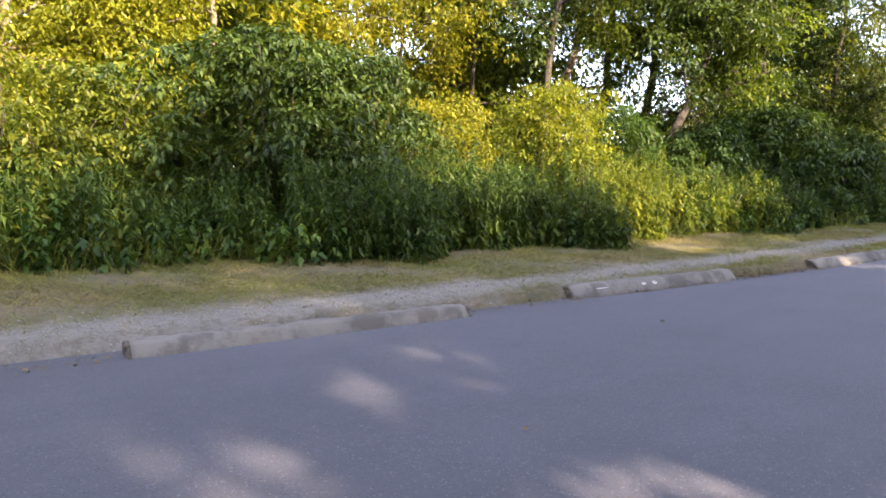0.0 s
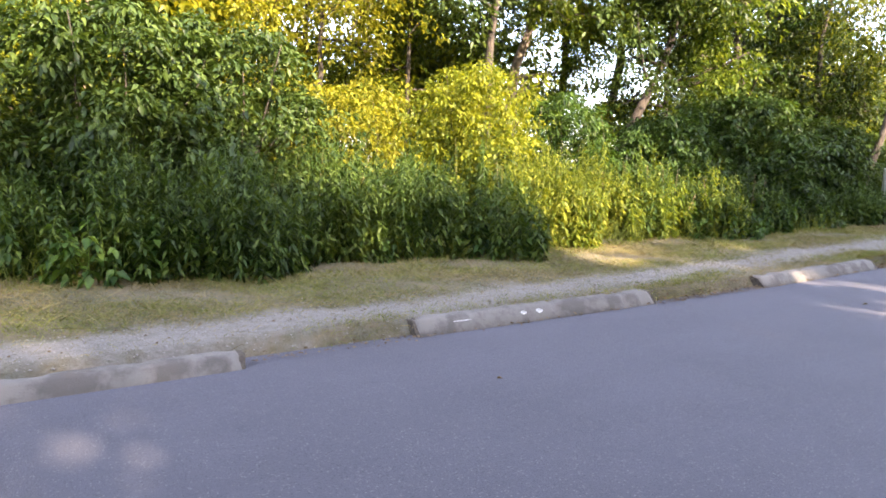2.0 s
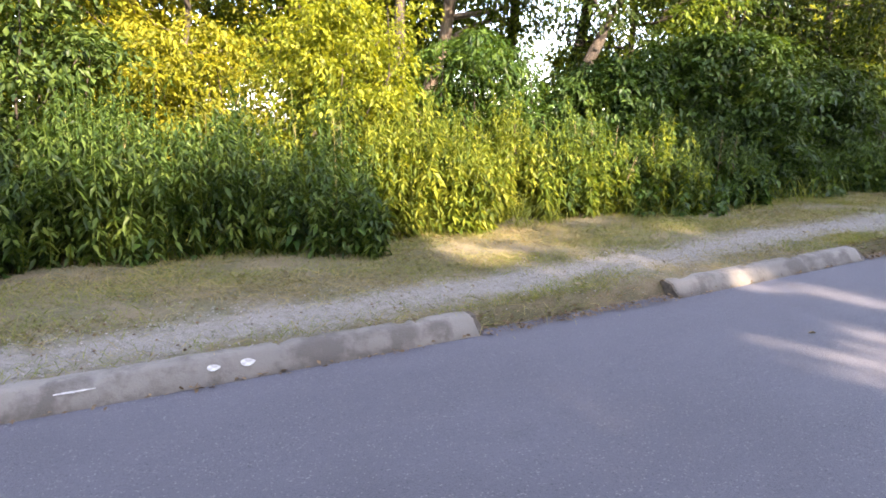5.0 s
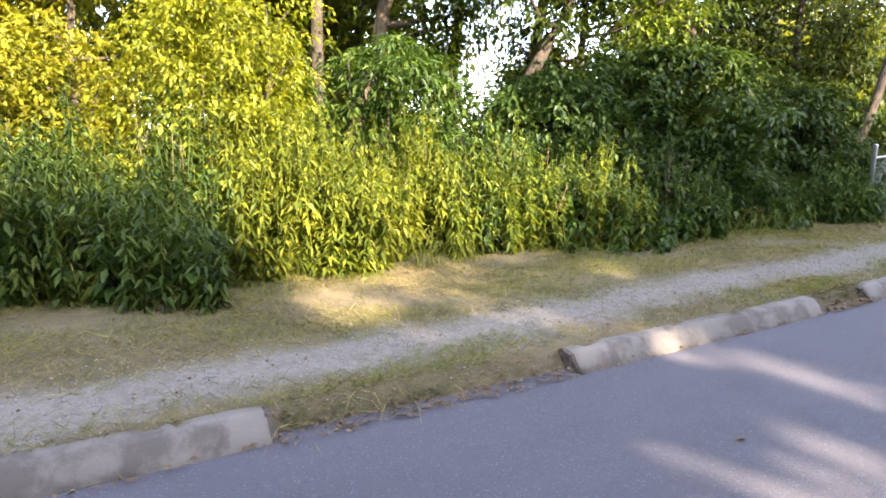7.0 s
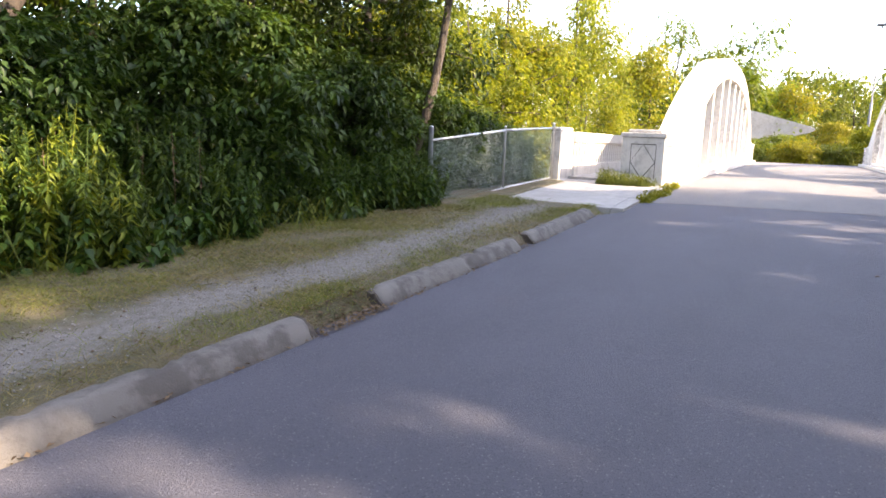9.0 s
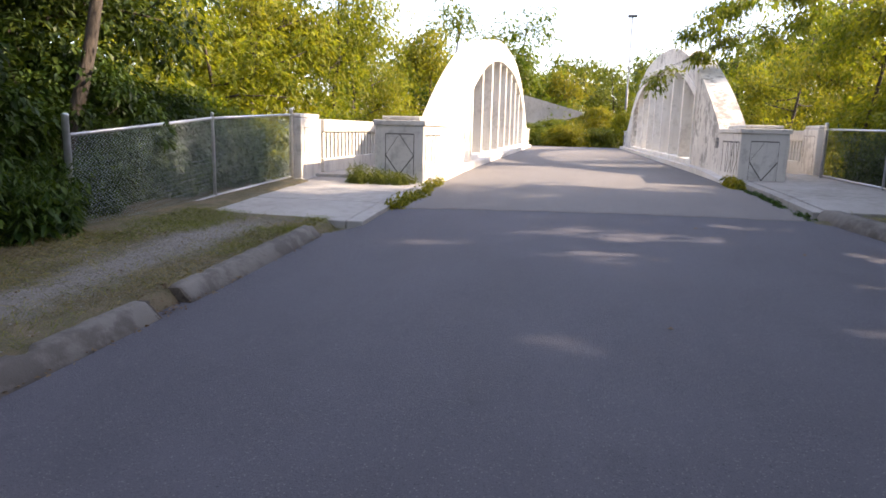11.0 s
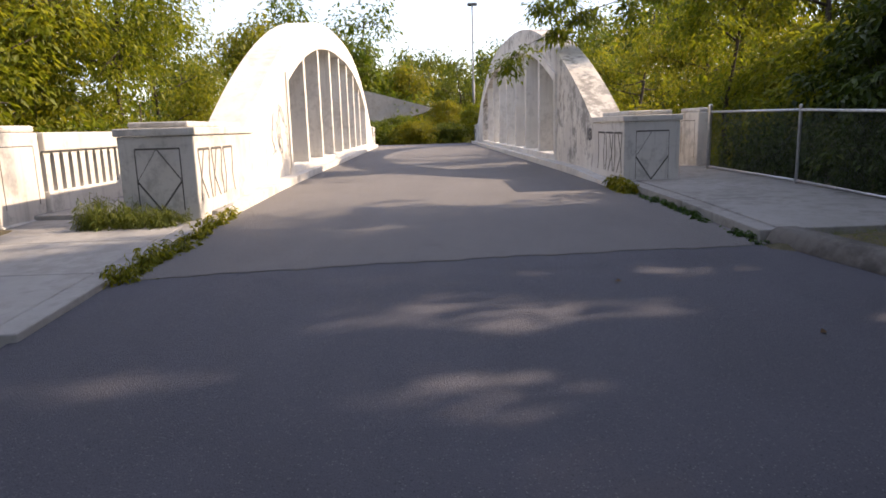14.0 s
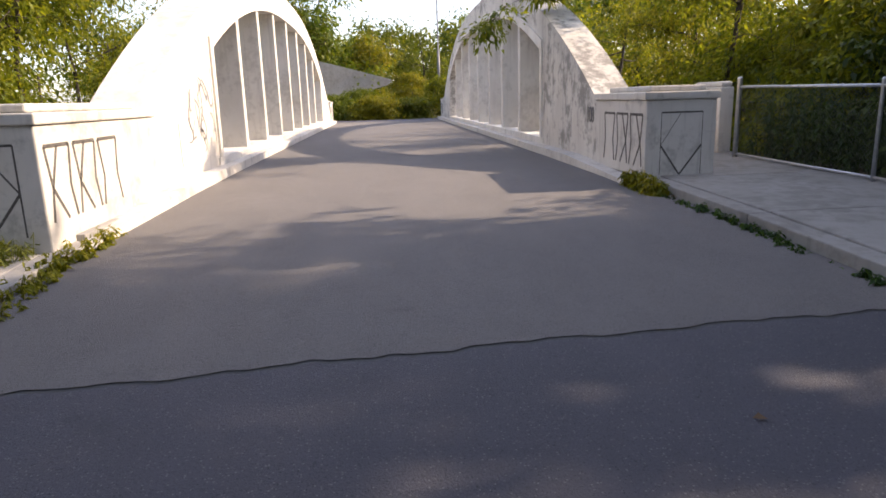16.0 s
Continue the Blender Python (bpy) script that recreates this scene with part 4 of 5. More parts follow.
shrub(G(13.2, 13.6), 2.2, 3.3, LEAF_MID, "green shrub in the gap between the trunks", 220, 45, 0.13)
shrub(G(17.2, 12.6), 2.2, 3.0, LEAF_YELLOW, "sunlit shrub in the gap between the trunks", 220, 45, 0.13)
shrub(G(20.8, 12.8), 2.4, 3.2, LEAF_MID, "green shrub in the gap between the trunks", 220, 45, 0.13)
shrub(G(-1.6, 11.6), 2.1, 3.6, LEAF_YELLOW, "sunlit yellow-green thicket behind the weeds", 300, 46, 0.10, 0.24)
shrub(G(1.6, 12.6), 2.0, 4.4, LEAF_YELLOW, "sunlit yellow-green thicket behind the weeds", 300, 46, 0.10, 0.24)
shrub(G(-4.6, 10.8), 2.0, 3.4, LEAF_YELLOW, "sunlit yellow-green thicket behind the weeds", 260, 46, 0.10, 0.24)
shrub(G(2.0, 11.0), 2.0, 2.6, LEAF_MID, "green shrub filling the thicket", 200, 28, 0.15)
shrub(G(6.2, 11.0), 1.8, 2.4, LEAF_MID, "green shrub filling the thicket", 180, 28, 0.15)
tree(G(9.7, 12.2), 6.6, 1.7, LEAF_MID, "young tree with sunlit drooping leaves", 0.10, (0, 0), 0.3, 260, 45, 0.12, 0.28)
for x, y in ((-6.0, 11.0), (-6.0, 14.5)):
    shrub(G(x, y), 2.2, 3.0, LEAF_MID, "green shrub filling the thicket", 200, 28, 0.15)

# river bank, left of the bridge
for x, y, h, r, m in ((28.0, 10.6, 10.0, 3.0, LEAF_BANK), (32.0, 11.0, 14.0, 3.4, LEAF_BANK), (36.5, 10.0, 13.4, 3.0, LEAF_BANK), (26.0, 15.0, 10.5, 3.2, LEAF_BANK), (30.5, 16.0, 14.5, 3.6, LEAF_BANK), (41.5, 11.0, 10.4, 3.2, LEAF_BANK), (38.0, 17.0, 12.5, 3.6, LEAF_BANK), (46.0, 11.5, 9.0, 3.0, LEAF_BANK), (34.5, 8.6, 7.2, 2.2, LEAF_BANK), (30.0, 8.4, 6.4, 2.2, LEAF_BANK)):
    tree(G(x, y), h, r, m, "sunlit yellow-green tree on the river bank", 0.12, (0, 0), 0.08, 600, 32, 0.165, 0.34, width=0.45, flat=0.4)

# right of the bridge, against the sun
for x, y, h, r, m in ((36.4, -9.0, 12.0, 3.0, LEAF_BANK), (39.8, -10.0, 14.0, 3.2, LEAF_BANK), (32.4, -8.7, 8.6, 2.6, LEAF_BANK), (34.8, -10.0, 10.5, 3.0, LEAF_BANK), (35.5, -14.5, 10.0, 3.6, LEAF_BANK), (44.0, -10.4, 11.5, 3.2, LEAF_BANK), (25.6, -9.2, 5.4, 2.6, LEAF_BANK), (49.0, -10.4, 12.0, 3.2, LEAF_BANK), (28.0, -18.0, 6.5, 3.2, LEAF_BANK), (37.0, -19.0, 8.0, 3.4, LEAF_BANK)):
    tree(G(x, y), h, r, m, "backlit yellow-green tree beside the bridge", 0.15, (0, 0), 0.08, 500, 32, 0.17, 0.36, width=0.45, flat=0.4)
# leaf colour carries the light: shade up to x 28.5, sun beyond
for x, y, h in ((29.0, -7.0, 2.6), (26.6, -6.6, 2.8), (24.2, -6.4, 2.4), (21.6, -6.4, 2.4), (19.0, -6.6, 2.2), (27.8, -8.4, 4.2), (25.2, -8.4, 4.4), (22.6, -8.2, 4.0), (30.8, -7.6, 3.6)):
    shrub(G(x, y), 1.7, h, LEAF_DARK if x < 28.5 else LEAF_BANK, "shrub behind the wire fence, shade painted into its dark leaves" if x < 28.5 else "green shrub above the wire fence, sun painted into its leaves", 220, 36, 0.14)
for x, y, h in ((33.0, -11.5, 7.5), (37.0, -12.0, 8.0), (41.0, -11.5, 8.0), (45.5, -12.5, 8.5), (30.6, -11.6, 5.0)):
    shrub(G(x, y), 2.8, h, LEAF_BANK, "tall shrub on the river bank below the bridge", 230, 28, 0.24, 0.34)
for x, y, h in ((27.5, 8.6, 4.6), (31.0, 9.0, 5.6), (35.0, 9.0, 5.8), (39.0, 9.2, 5.8), (43.5, 9.4, 6.0), (25.0, 10.0, 4.0), (33.5, 14.0, 8.5), (28.5, 13.5, 7.0)):
    shrub(G(x, y), 2.5, h, LEAF_BANK, "tall shrub on the river bank beside the bridge", 230, 28, 0.22, 0.32)


def overhanging_branch():
    """A branch that droops over the sunny side's arch."""
    ob = thing("tree_branch", (35.4, -8.2, 5.5), "drooping leafy branch hanging over the arch", "branch")
    wood, tips = [], []
    for end in ((-3.3, 6.8, -2.1), (-4.2, 6.3, -0.8), (-3.0, 6.4, -1.0), (-4.4, 5.4, -0.1), (-3.6, 4.8, 0.4)):
        q, t = limb((0, 0, 0.5), end, 0.03, 0.005, 0.4, 9)
        wood.append(t)
        tips.append(q[4:])
        for _ in range(5):
            c = q[rng.integers(4, 9)]
            q2, t = limb(c, c + np.array([rng.normal() * 0.5, rng.normal() * 0.5, -rng.uniform(0.1, 0.7)]), 0.012, 0.004, 0.06, 5)
            wood.append(t)
            tips.append(q2[1:])
    tips = np.concatenate(tips)
    v, t = joined(wood)
    part("bough", fast_mesh("bough", v, t, BARK, True), None, ob)
    v, t = crown_leaves(tips[rng.integers(0, len(tips), 320)], 0.22, 30, 0.13, 0.42, 0.4)
    # the bright leaf stands in for sun that other trees block here
    part("foliage", fast_mesh("foliage", v, t, LEAF_BANK), None, ob)


overhanging_branch()

# the unseen row of trees, placed to shade the road from the sunny side
rng = np.random.default_rng(23)
for x, y, h, r in ((1.0, -7.6, 13.8, 3.1), (4.6, -8.2, 13.8, 2.6), (-3.0, -8.0, 13.8, 3.1), (6.5, -9.6, 14.0, 1.9), (3.0, -10.6, 15.0, 3.1), (-1.0, -10.8, 15.0, 3.1)):
    last = tree(G(x, y), h, r, LEAF_MID, "tall roadside tree shading the asphalt", 0.20, (0, 0), 0.12, 430, 17, 0.31, 0.40, airy=True)
# unseen copies at and behind the start, added to hold back sky light
for k, (x, y) in enumerate(((-7.5, -7.6), (-12, -4.5), (-13, 3.0), (-12, 10.0))):
    copy_thing(last, Matrix.Translation(G(x, y)) @ Matrix.Rotation(k * 1.9, 4, "Z"))
for x, y, h, n in ((6.0, -7.4, 9.9, 360), (8.1, -8.0, 10.2, 380), (10.5, -8.1, 8.5, 330), (12.9, -7.9, 8.8, 330), (15.2, -8.0, 9.5, 360), (14.4, -9.9, 10.8, 330)):
    tree(G(x, y), h, 2.3, LEAF_MID, "roadside tree with a lifted leafy crown", 0.16, (0, 0), 0.72, n, 18, 0.30, 0.34, airy=True)
for x, y, h in ((6.8, -8.6, 6.8), (9.8, -7.2, 5.6), (12.6, -7.4, 6.0), (15.2, -6.9, 6.0), (4.2, -7.0, 7.0), (0.2, -6.8, 6.0), (17.2, -7.6, 5.2), (19.8, -7.4, 5.8), (21.8, -7.6, 5.8)):
    tree(G(x, y), h, 2.4, LEAF_MID, "lower roadside tree with a leafy crown", 0.13, (0, 0), 0.12, 330, 17, 0.29, 0.36, airy=True)
for x, y, r, n in ((16.6, -6.6, 3.3, 640), (19.3, -6.8, 3.1, 600), (23.1, -8.4, 2.7, 680), (17.6, -10.0, 2.8, 480), (20.8, -10.0, 2.6, 480)):
    tree(G(x, y), 13.0, r, LEAF_MID, "tall dense roadside tree overhanging the asphalt", 0.20, (0, 0.03), 0.36, n, 20, 0.29, 0.36, airy=True)
rng = np.random.default_rng(41)
# deeper wood behind the hedge
wood_kinds = [tree(G(5.5, 17.5), 9.0, 3.4, LEAF_MID, "leafy tree deep in the wood behind the hedge", 0.14, (0, 0), 0.06, 320, 24, 0.30, 0.48, flat=0.4),
              tree(G(-1.5, 17.0), 8.0, 3.4, LEAF_YELLOW, "sunlit leafy tree deep in the wood", 0.14, (0, 0), 0.06, 320, 24, 0.30, 0.48, flat=0.4)]
for k, (x, y, s) in enumerate(((-7.0, 15.5, 1.0), (14.6, 19.5, 0.75), (11.6, 15.8, 0.8), (-2.8, 14.6, 0.9), (3.2, 15.2, 0.9), (6.8, 15.6, 0.85), (12.6, 15.6, 0.8), (1.0, 16.0, 1.0), (24.0, 13.8, 0.75))):
    ob = copy_thing(wood_kinds[k % 2], Matrix.Translation(G(x, y)) @ Matrix.Rotation(k * 2.7, 4, "Z"))
    ob.scale = (s, s, s)

# beyond the bridge
far_kinds = [tree(G(72, 8), 9.5, 3.6, LEAF_MID, "green tree beyond the far end of the bridge", 0.16, (0, 0), 0.08, 240, 22, 0.33, 0.55, flat=0.7),
             tree(G(80, -9), 8.5, 3.4, LEAF_YELLOW, "yellow-green tree beyond the far end of the bridge", 0.15, (0, 0), 0.06, 240, 22, 0.33, 0.55, flat=0.7)]
for k, (x, y, s) in enumerate(((75, 11.8, 1.35), (77, 2.0, 0.8), (75, 5.6, 1.3), (84, 10, 1.2), (90, -3, 0.9), (95, 4, 1.0), (78, -16, 1.1), (66, -12, 0.9), (100, -10, 1.2), (104, 12, 1.3), (70, 22, 1.2), (88, 20, 1.3), (110, 0, 1.2), (60, 12, 0.9), (59, -9, 0.9), (92, -22, 1.3), (60, 26, 1.2), (66, -24, 1.2), (62, -16, 1.2), (70, -19, 1.3), (57, -21, 1.2), (64, -30, 1.3), (54, -16, 1.0))):
    ob = copy_thing(far_kinds[k % 2], Matrix.Translation(G(x, y)) @ Matrix.Rotation(k * 2.3, 4, "Z"))
    ob.scale = (s, s, s)
ridge_kind = tree(G(150, -40), 9.5, 3.8, LEAF_MID, "tree on the far wooded ridge", 0.16, (0, 0), 0.06, 170, 10, 0.62, 0.6, flat=0.7)
for k in range(16):
    ob = copy_thing(ridge_kind, Matrix.Translation(G(140 + 9 * (k % 3), -34 + 5.2 * k)) @ Matrix.Rotation(k * 1.3, 4, "Z"))
    ob.scale = (1.5, 1.5, 1.5 + 0.25 * math.sin(k * 2.1))
for x, y, r, h, m in ((62, 1.5, 1.8, 1.6, LEAF_YELLOW), (63.5, 4.2, 2.0, 1.7, LEAF_MID), (62.5, -0.8, 1.6, 1.5, LEAF_MID), (64, -3.0, 2.0, 2.8, LEAF_YELLOW), (61.5, 6.2, 1.8, 1.4, LEAF_YELLOW), (66, 2.5, 2.2, 2.2, LEAF_MID), (68, -1.0, 2.2, 3.4, LEAF_YELLOW)):
    shrub((x, y, float(road_z(x)) - 0.1), r, h, m, "sunlit low shrub where the road bends away", 150, 40, 0.16, 0.26)


# ---- hedge of tall weeds ----
def weeds(x0, x1, y0, y1, count, h0, h1, label, mat, name="tall_weeds", leafy=50, size=0.089, wid=0.33):
    """Upright stems with narrow drooping leaves."""
    at = Vector(G((x0 + x1) / 2, (y0 + y1) / 2))
    px, py = rng.uniform(x0, x1, count), rng.uniform(0, 1, count) ** 1.1
    sway = min(1.0, (y1 - y0) / 1.2)
    front = y0 + sway * (0.30 * np.sin(px * 1.3) + 0.18 * np.sin(px * 3.7 + 1))
    py = front + (y1 - front) * py
    pz = land(px, py) - 0.02
    h = rng.uniform(h0, h1, count) * (0.8 + 0.35 * np.clip((py - front) / max(y1 - y0, 0.1), 0, 1)) * (0.92 + 0.13 * np.sin(px * 2.2 + py) + 0.11 * np.sin(px * 5.1 - py * 2) + 0.07 * np.sin(px * 11.3))
    lean = rng.normal(size=(count, 2)) * 0.13
    stems = []
    for k in range(count):
        top = np.array([px[k] + lean[k, 0] * h[k], py[k] + lean[k, 1] * h[k], pz[k] + h[k]])
        stems.append(tube([(px[k], py[k], pz[k]), (top + (px[k], py[k], pz[k])) / 2 + (0, 0, 0.02), top], [0.006, 0.005, 0.002], 3))
    n = count * leafy
    u = rng.uniform(0.06, 1.0, n)
    who = np.repeat(np.arange(count), leafy)
    pos = np.stack([px[who] + lean[who, 0] * h[who] * u, py[who] + lean[who, 1] * h[who] * u, pz[who] + h[who] * u], -1)
    ang = rng.uniform(0, 2 * np.pi, n)
    way = np.stack([np.cos(ang), np.sin(ang), rng.uniform(-0.7, 0.35, n)], -1)
    length = size * rng.uniform(0.6, 1.3, n) * (1.15 - 0.5 * u ** 3)
    leaves = leaf_array(pos, way, length, length * wid * rng.uniform(0.8, 1.4, n), 0.3, 0.55)
    v, t = joined(stems + [leaves])
    ob = part(name, fast_mesh(name, v - np.array(at), t, mat), None, at=Matrix.Translation(at))
    return tagged(ob, label, "weeds", kind="stuff")


weeds(-4.0, 3.0, 6.75, 8.6, 700, 0.95, 1.40, "tall green weeds in tree shade beside the path", LEAF_WEED)
weeds(3.0, 8.3, 6.35, 8.4, 760, 1.05, 1.60, "tall leafy green weeds beside the path", LEAF_WEED)
# the sun on this stretch is partly in the leaf colour
weeds(8.3, 11.0, 6.75, 8.3, 420, 1.0, 1.65, "tall yellow-green weeds, low sun painted into their leaves", LEAF_WEED_LIT)
weeds(10.9, 14.5, 6.75, 8.0, 340, 0.9, 1.45, "tall green weeds with reddish tops", LEAF_WEED)
weeds(10.7, 13.2, 6.65, 7.5, 150, 0.8, 1.35, "pale green weeds with some sun painted into their leaves", LEAF_WEED_LIT)
weeds(-3.5, 8.2, 6.45, 7.4, 260, 0.45, 0.95, "broad-leaved plants among the tall weeds", LEAF_WEED, "broad_weeds", 20, 0.10, 0.62)
weeds(12.0, 18.4, 6.4, 7.3, 160, 0.35, 0.75, "broad-leaved plants among the low weeds", LEAF_WEED, "broad_weeds", 20, 0.10, 0.62)
weeds(14.3, 18.7, 6.45, 7.6, 480, 0.55, 1.0, "low green weeds in front of the shrubs", LEAF_WEED)
weeds(18.9, 24.1, 6.75, 7.5, 360, 0.5, 1.2, "dark weeds grown up behind the wire fence", LEAF_WEED)

# dark shrub leaf again, putting the shade behind this fence into colour
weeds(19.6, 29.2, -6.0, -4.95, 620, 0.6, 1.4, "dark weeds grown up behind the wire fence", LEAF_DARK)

weeds(10.6, 14.6, 6.8, 7.7, 16, 1.0, 1.5, "thin dry reddish-brown seed stalks among the weeds", DEAD, "dry_stalks", 22, 0.045, 0.35)
weeds(4.6, 10.4, 6.9, 7.8, 18, 1.1, 1.6, "thin dry straw stalks among the weeds", GRASS_DRY, "dry_stalks", 16, 0.06, 0.2)


# ---- grass ----
def grass(name, regions, mat, label, h0, h1, lie=0.9, patchy=0.0):
    """Short blades, bent over, scattered in (x0, x1, y0, y1, count) regions."""
    vs = []
    for x0, x1, y0, y1, count in regions:
        px, py = rng.uniform(x0, x1, count), rng.uniform(y0, y1, count)
        keep = np.sin(px * 3.1 + 2 * np.sin(py * 2.3)) + np.sin(py * 4.7 + px) + rng.normal(size=count) * 0.9 > -0.9
        lush = np.sin(px * 1.7 + 1.4 * np.sin(py * 1.9 + px * 0.3)) + np.sin(py * 3.3 - px * 0.9) + 0.6 * np.sin(px * 5.3 + py * 4.1)
        keep &= patchy * lush + rng.normal(size=count) * 0.35 > -0.35
        line = np.minimum(4.30 + 0.050 * px, 4.95)
        keep &= (np.abs(py - line) + rng.normal(size=count) * 0.16 > 0.30) | (px > 20.3) | (py < 3)
        px, py = px[keep], py[keep]
        n = len(px)
        pos = np.stack([px, py, land(px, py) - 0.005], -1)
        ang = rng.uniform(0, 2 * np.pi, n)
        way = np.stack([np.cos(ang) * lie, np.sin(ang) * lie, rng.uniform(0.15, 1.0, n)], -1)
        length = rng.uniform(h0, h1, n)
        vs.append(blade_array(pos, way, length, length * 0.010 + 0.0019, 0.3))
    v, t = joined(vs)
    return tagged(part(name, fast_mesh(name, v, t, mat), None), label, "grass", kind="stuff")


grass("dry_grass", [(-4, 18.6, 4.7, 6.9, 125000), (-4, 20.4, 4.22, 4.7, 26000), (-1.3, 0.7, 3.7, 4.4, 3500), (3.4, 4.9, 4.05, 4.5, 1800), (7.85, 9.85, 4.05, 4.6, 3400), (12.8, 13.7, 4.05, 4.6, 1500), (14, 22.4, -4.7, -2.6, 3000)], GRASS_DRY, "short dry straw-coloured grass on the verge", 0.04, 0.16, 1.2, -0.45)
grass("green_grass", [(-4, 19.6, 4.75, 6.9, 110000), (-1.3, 0.7, 3.75, 4.4, 2500), (3.4, 4.9, 4.05, 4.5, 1800), (7.85, 9.85, 4.05, 4.6, 2400), (12.8, 13.7, 4.05, 4.6, 1100), (-1.0, 20.4, 4.22, 4.75, 26000), (19.3, 20.55, 4.0, 6.2, 9000), (14, 22.6, -4.7, -2.5, 15000), (16.6, 17.1, 4.05, 4.5, 600)], GRASS_GREEN, "patchy short green grass on the verge", 0.04, 0.15, 0.8, 0.6)
grass("fallen_straw", [(-4, 18.0, 4.8, 6.8, 7500), (7.85, 9.85, 4.05, 4.6, 260), (3.4, 4.9, 4.05, 4.5, 160)], GRASS_DRY, "long dry straws lying flat on the verge", 0.16, 0.42, 3.2)
grass("tall_grass", [(-4, 4.5, 6.6, 7.6, 2600), (4.5, 8.4, 6.6, 7.2, 700), (8.3, 12.2, 6.6, 7.4, 900), (12, 18.4, 6.3, 7.0, 700)], GRASS_GREEN, "tall thin grass blades at the front of the weeds", 0.3, 0.75, 0.35)
weeds(21.7, 25.9, 3.56, 3.84, 460, 0.07, 0.24, "small yellow-green weeds growing along the road edge", LEAF_YELLOW, "edge_weeds", 14, 0.07, 0.4)
weeds(24.02, 24.5, 3.96, 5.2, 330, 0.20, 0.52, "tufts of grassy weeds at the foot of the pier", GRASS_GREEN, "pier_weeds", 18, 0.11, 0.12)
weeds(26.2, 27.3, -2.30, -1.98, 90, 0.10, 0.30, "tuft of yellow-green weeds at the pier's corner", LEAF_YELLOW, "pier_weeds", 16, 0.09, 0.4)
weeds(22.4, 27.4, -2.27, -2.12, 330, 0.03, 0.15, "small green weeds at the pier's foot", LEAF_WEED, "edge_weeds", 16, 0.07, 0.4)


def scatter(name, count, x0, x1, y0, y1, size, mat, label, category, onpath=False):
    """Tiny stones or crumbs lying on the ground."""
    px, py = rng.uniform(x0, x1, count), rng.uniform(y0, y1, count)
    if onpath:
        py = np.minimum(4.30 + 0.050 * px, 4.95) + rng.normal(size=count) * 0.28
    r = size * rng.uniform(0.4, 1.3, count)
    base = np.array([(1, 0, 0), (-1, 0, 0), (0, 1, 0), (0, -1, 0), (0, 0, 0.7), (0, 0, -0.5)], float)
    v = base[None] * r[:, None, None] * rng.uniform(0.6, 1.3, (count, 6, 1)) + np.stack([px, py, land(px, py) + 0.003], -1)[:, None]
    f = np.array([(0, 2, 4), (2, 1, 4), (1, 3, 4), (3, 0, 4), (2, 0, 5), (1, 2, 5), (3, 1, 5), (0, 3, 5)])
    t = (np.arange(count)[:, None, None] * 6 + f[None]).reshape(-1, 3)
    return tagged(part(name, fast_mesh(name, v.reshape(-1, 3), t, mat), None), label, category, kind="stuff")


scatter("pebbles", 8000, -3, 20.3, 4.2, 5.2, 0.010, PEBBLE, "small pale pebbles scattered over the sandy path", "gravel", True)
scatter("path_crumbs", 1100, -3, 20.3, 4.2, 6.4, 0.012, DEAD, "brown crumbs of dry litter on the verge", "litter")


def litter(regions):
    """Flat dead leaves caught along the kerb gaps."""
    vs = []
    for x0, x1, y0, y1, count in regions:
        px, py = rng.uniform(x0, x1, count), rng.uniform(y0, y1, count)
        way = rng.normal(size=(count, 3)) * (1, 1, 0.15)
        ln = rng.uniform(0.02, 0.055, count)
        vs.append(leaf_array(np.stack([px, py, np.maximum(land(px, py), road_z(px) - 0.01) + 0.012], -1), way, ln, ln * 0.5, 0.2, 0.0))
    v, t = joined(vs)
    return tagged(part("leaf_litter", fast_mesh("leaf_litter", v, t, DEAD), None), "brown dead leaves caught in the kerb gaps", "leaves", kind="stuff")


litter([(12.8, 13.7, 3.96, 4.25, 520), (16.65, 17.05, 4.0, 4.3, 60), (7.85, 9.85, 3.96, 4.2, 420), (3.45, 4.9, 3.9, 4.2, 60), (-1.3, 0.65, 3.75, 4.0, 90), (0.7, 20.0, 3.96, 4.04, 420), (8.0, 10.5, 6.4, 6.9, 200), (26.0, 28.5, -2.3, -2.1, 120)])

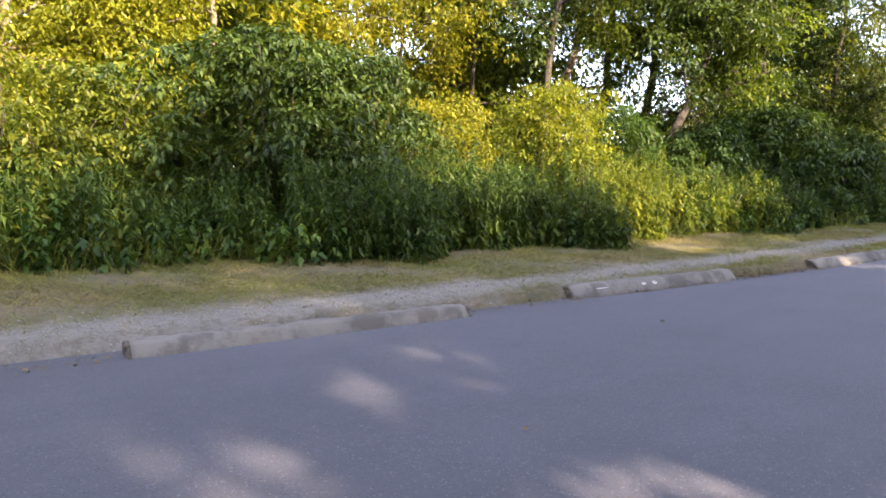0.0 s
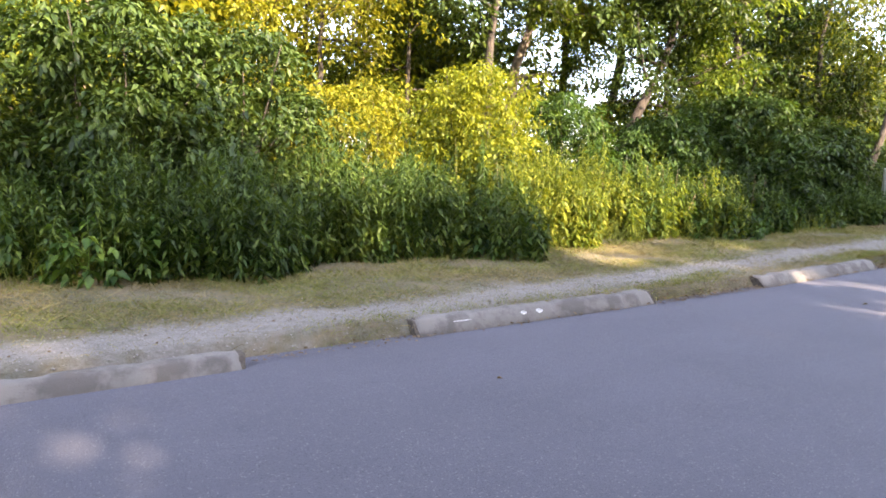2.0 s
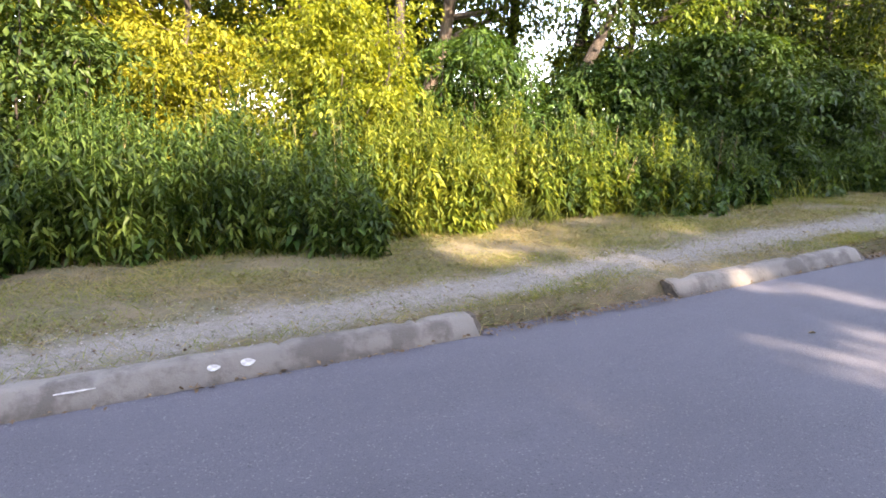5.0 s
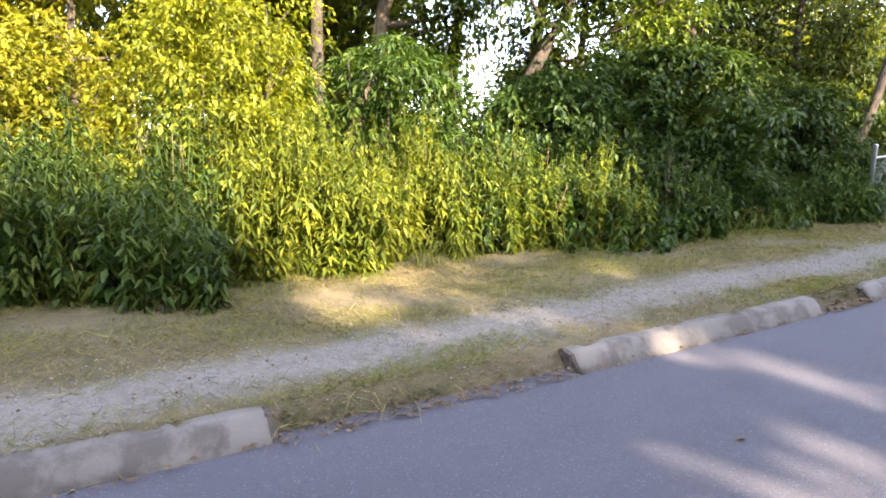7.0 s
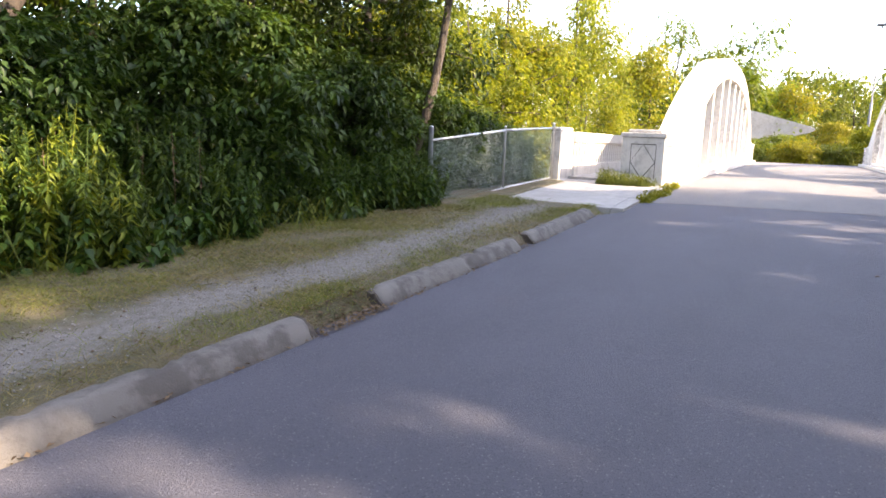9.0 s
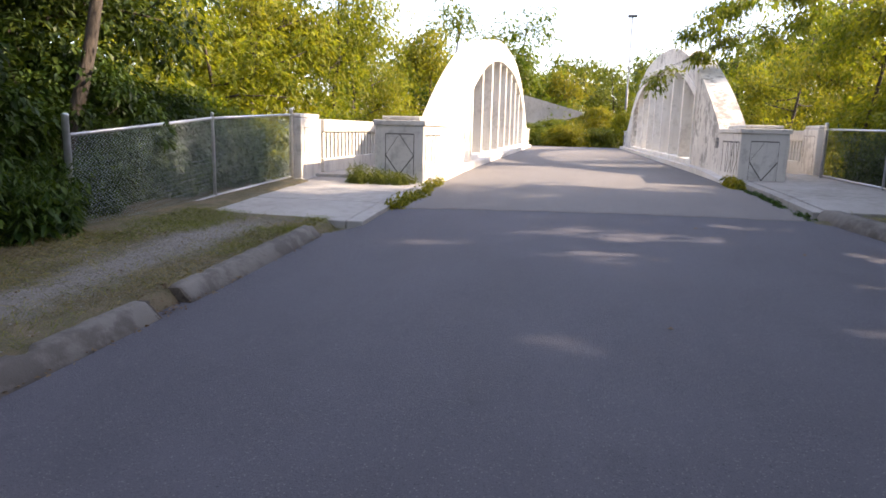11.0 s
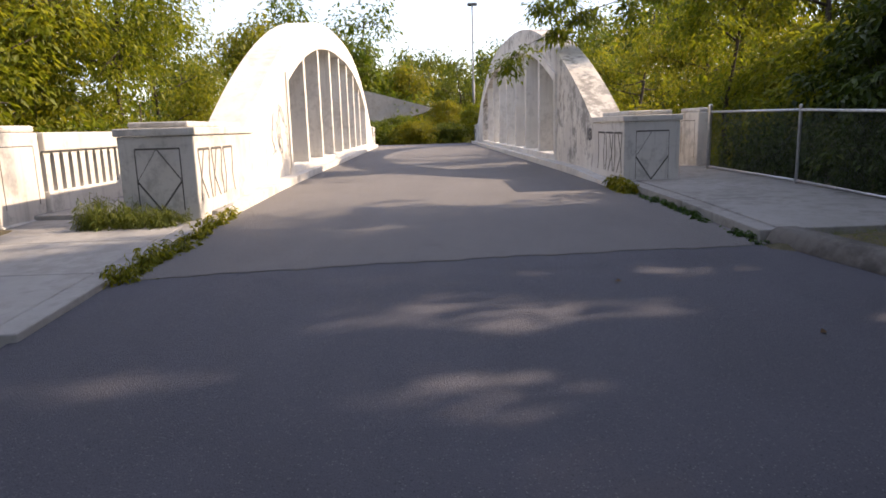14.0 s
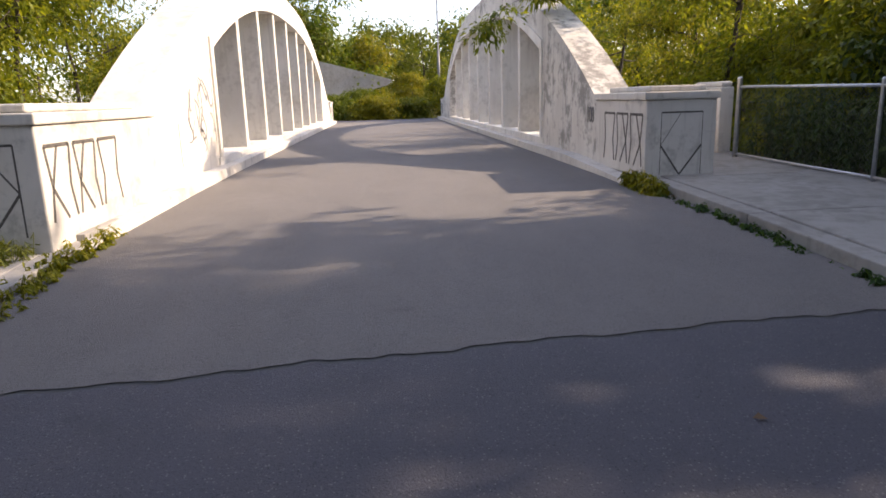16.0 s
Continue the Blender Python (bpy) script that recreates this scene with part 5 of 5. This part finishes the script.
# ---- beyond the bridge: wall and lamp ----
bm = prism([(0, -0.4), (0, 4.2), (2.0, 3.7), (5.6, 2.75), (5.7, 2.45), (4.2, 2.05), (3.4, 1.3), (3.0, -0.4)], -0.35, 0.35)
tagged(part("retaining_wall", bm, SLAB, at=pose(70.5, 5.9, 0.5, 0, 0, -78)), "grey slanting concrete wall beyond the bridge", "concrete wall")

lamp = thing("street_lamp", (66, -2.9, float(land(66, -2.9))), "tall thin grey street lamp beyond the bridge", "street lamp")
v, t = tube([(0, 0, 0), (0, 0, 4.6), (0, 0, 4.62), (0, 0, 9.9)], [0.11, 0.09, 0.055, 0.045], 10)
part("pole", fast_mesh("pole", v, t, LAMP_GREY, True), None, lamp)
part("lamp_head", box(-0.25, 0.25, -0.35, 0.35, 9.88, 10.05, 0.05), LAMP_GREY, lamp)

# ---- small things on the road ----
for x, y, sz in ((4.80, 2.885, 0.05), (9.886, 2.86, 0.06), (21.288, -0.42, 0.06), (20.086, -1.345, 0.05), (10.9, 1.9, 0.05), (2.1, 1.6, 0.05), (17.2, 0.4, 0.05)):
    v, t = leaf_array(np.zeros((1, 3)), np.array([[rng.normal(), rng.normal(), 0.12]]), sz, sz * 0.7, 0.3, 0.1)
    z = float(road_z(x)) - 0.02 + 0.03 * (1 - ((y - 0.9) / 3.4) ** 2)
    tagged(part("fallen_leaf", fast_mesh("fallen_leaf", v, t, DEAD), None, at=Matrix.Translation((x, y, z + 0.006))), "dry brown fallen leaf on the asphalt", "leaf", "fallen leaves")

river = part("water", fast_mesh("water", [(24, -200, -3.6), (57, -200, -3.6), (57, 200, -3.6), (24, 200, -3.6)], [(0, 1, 2), (0, 2, 3)], WATER), None)
tagged(river, "dark river water under the bridge", "river", kind="structure")

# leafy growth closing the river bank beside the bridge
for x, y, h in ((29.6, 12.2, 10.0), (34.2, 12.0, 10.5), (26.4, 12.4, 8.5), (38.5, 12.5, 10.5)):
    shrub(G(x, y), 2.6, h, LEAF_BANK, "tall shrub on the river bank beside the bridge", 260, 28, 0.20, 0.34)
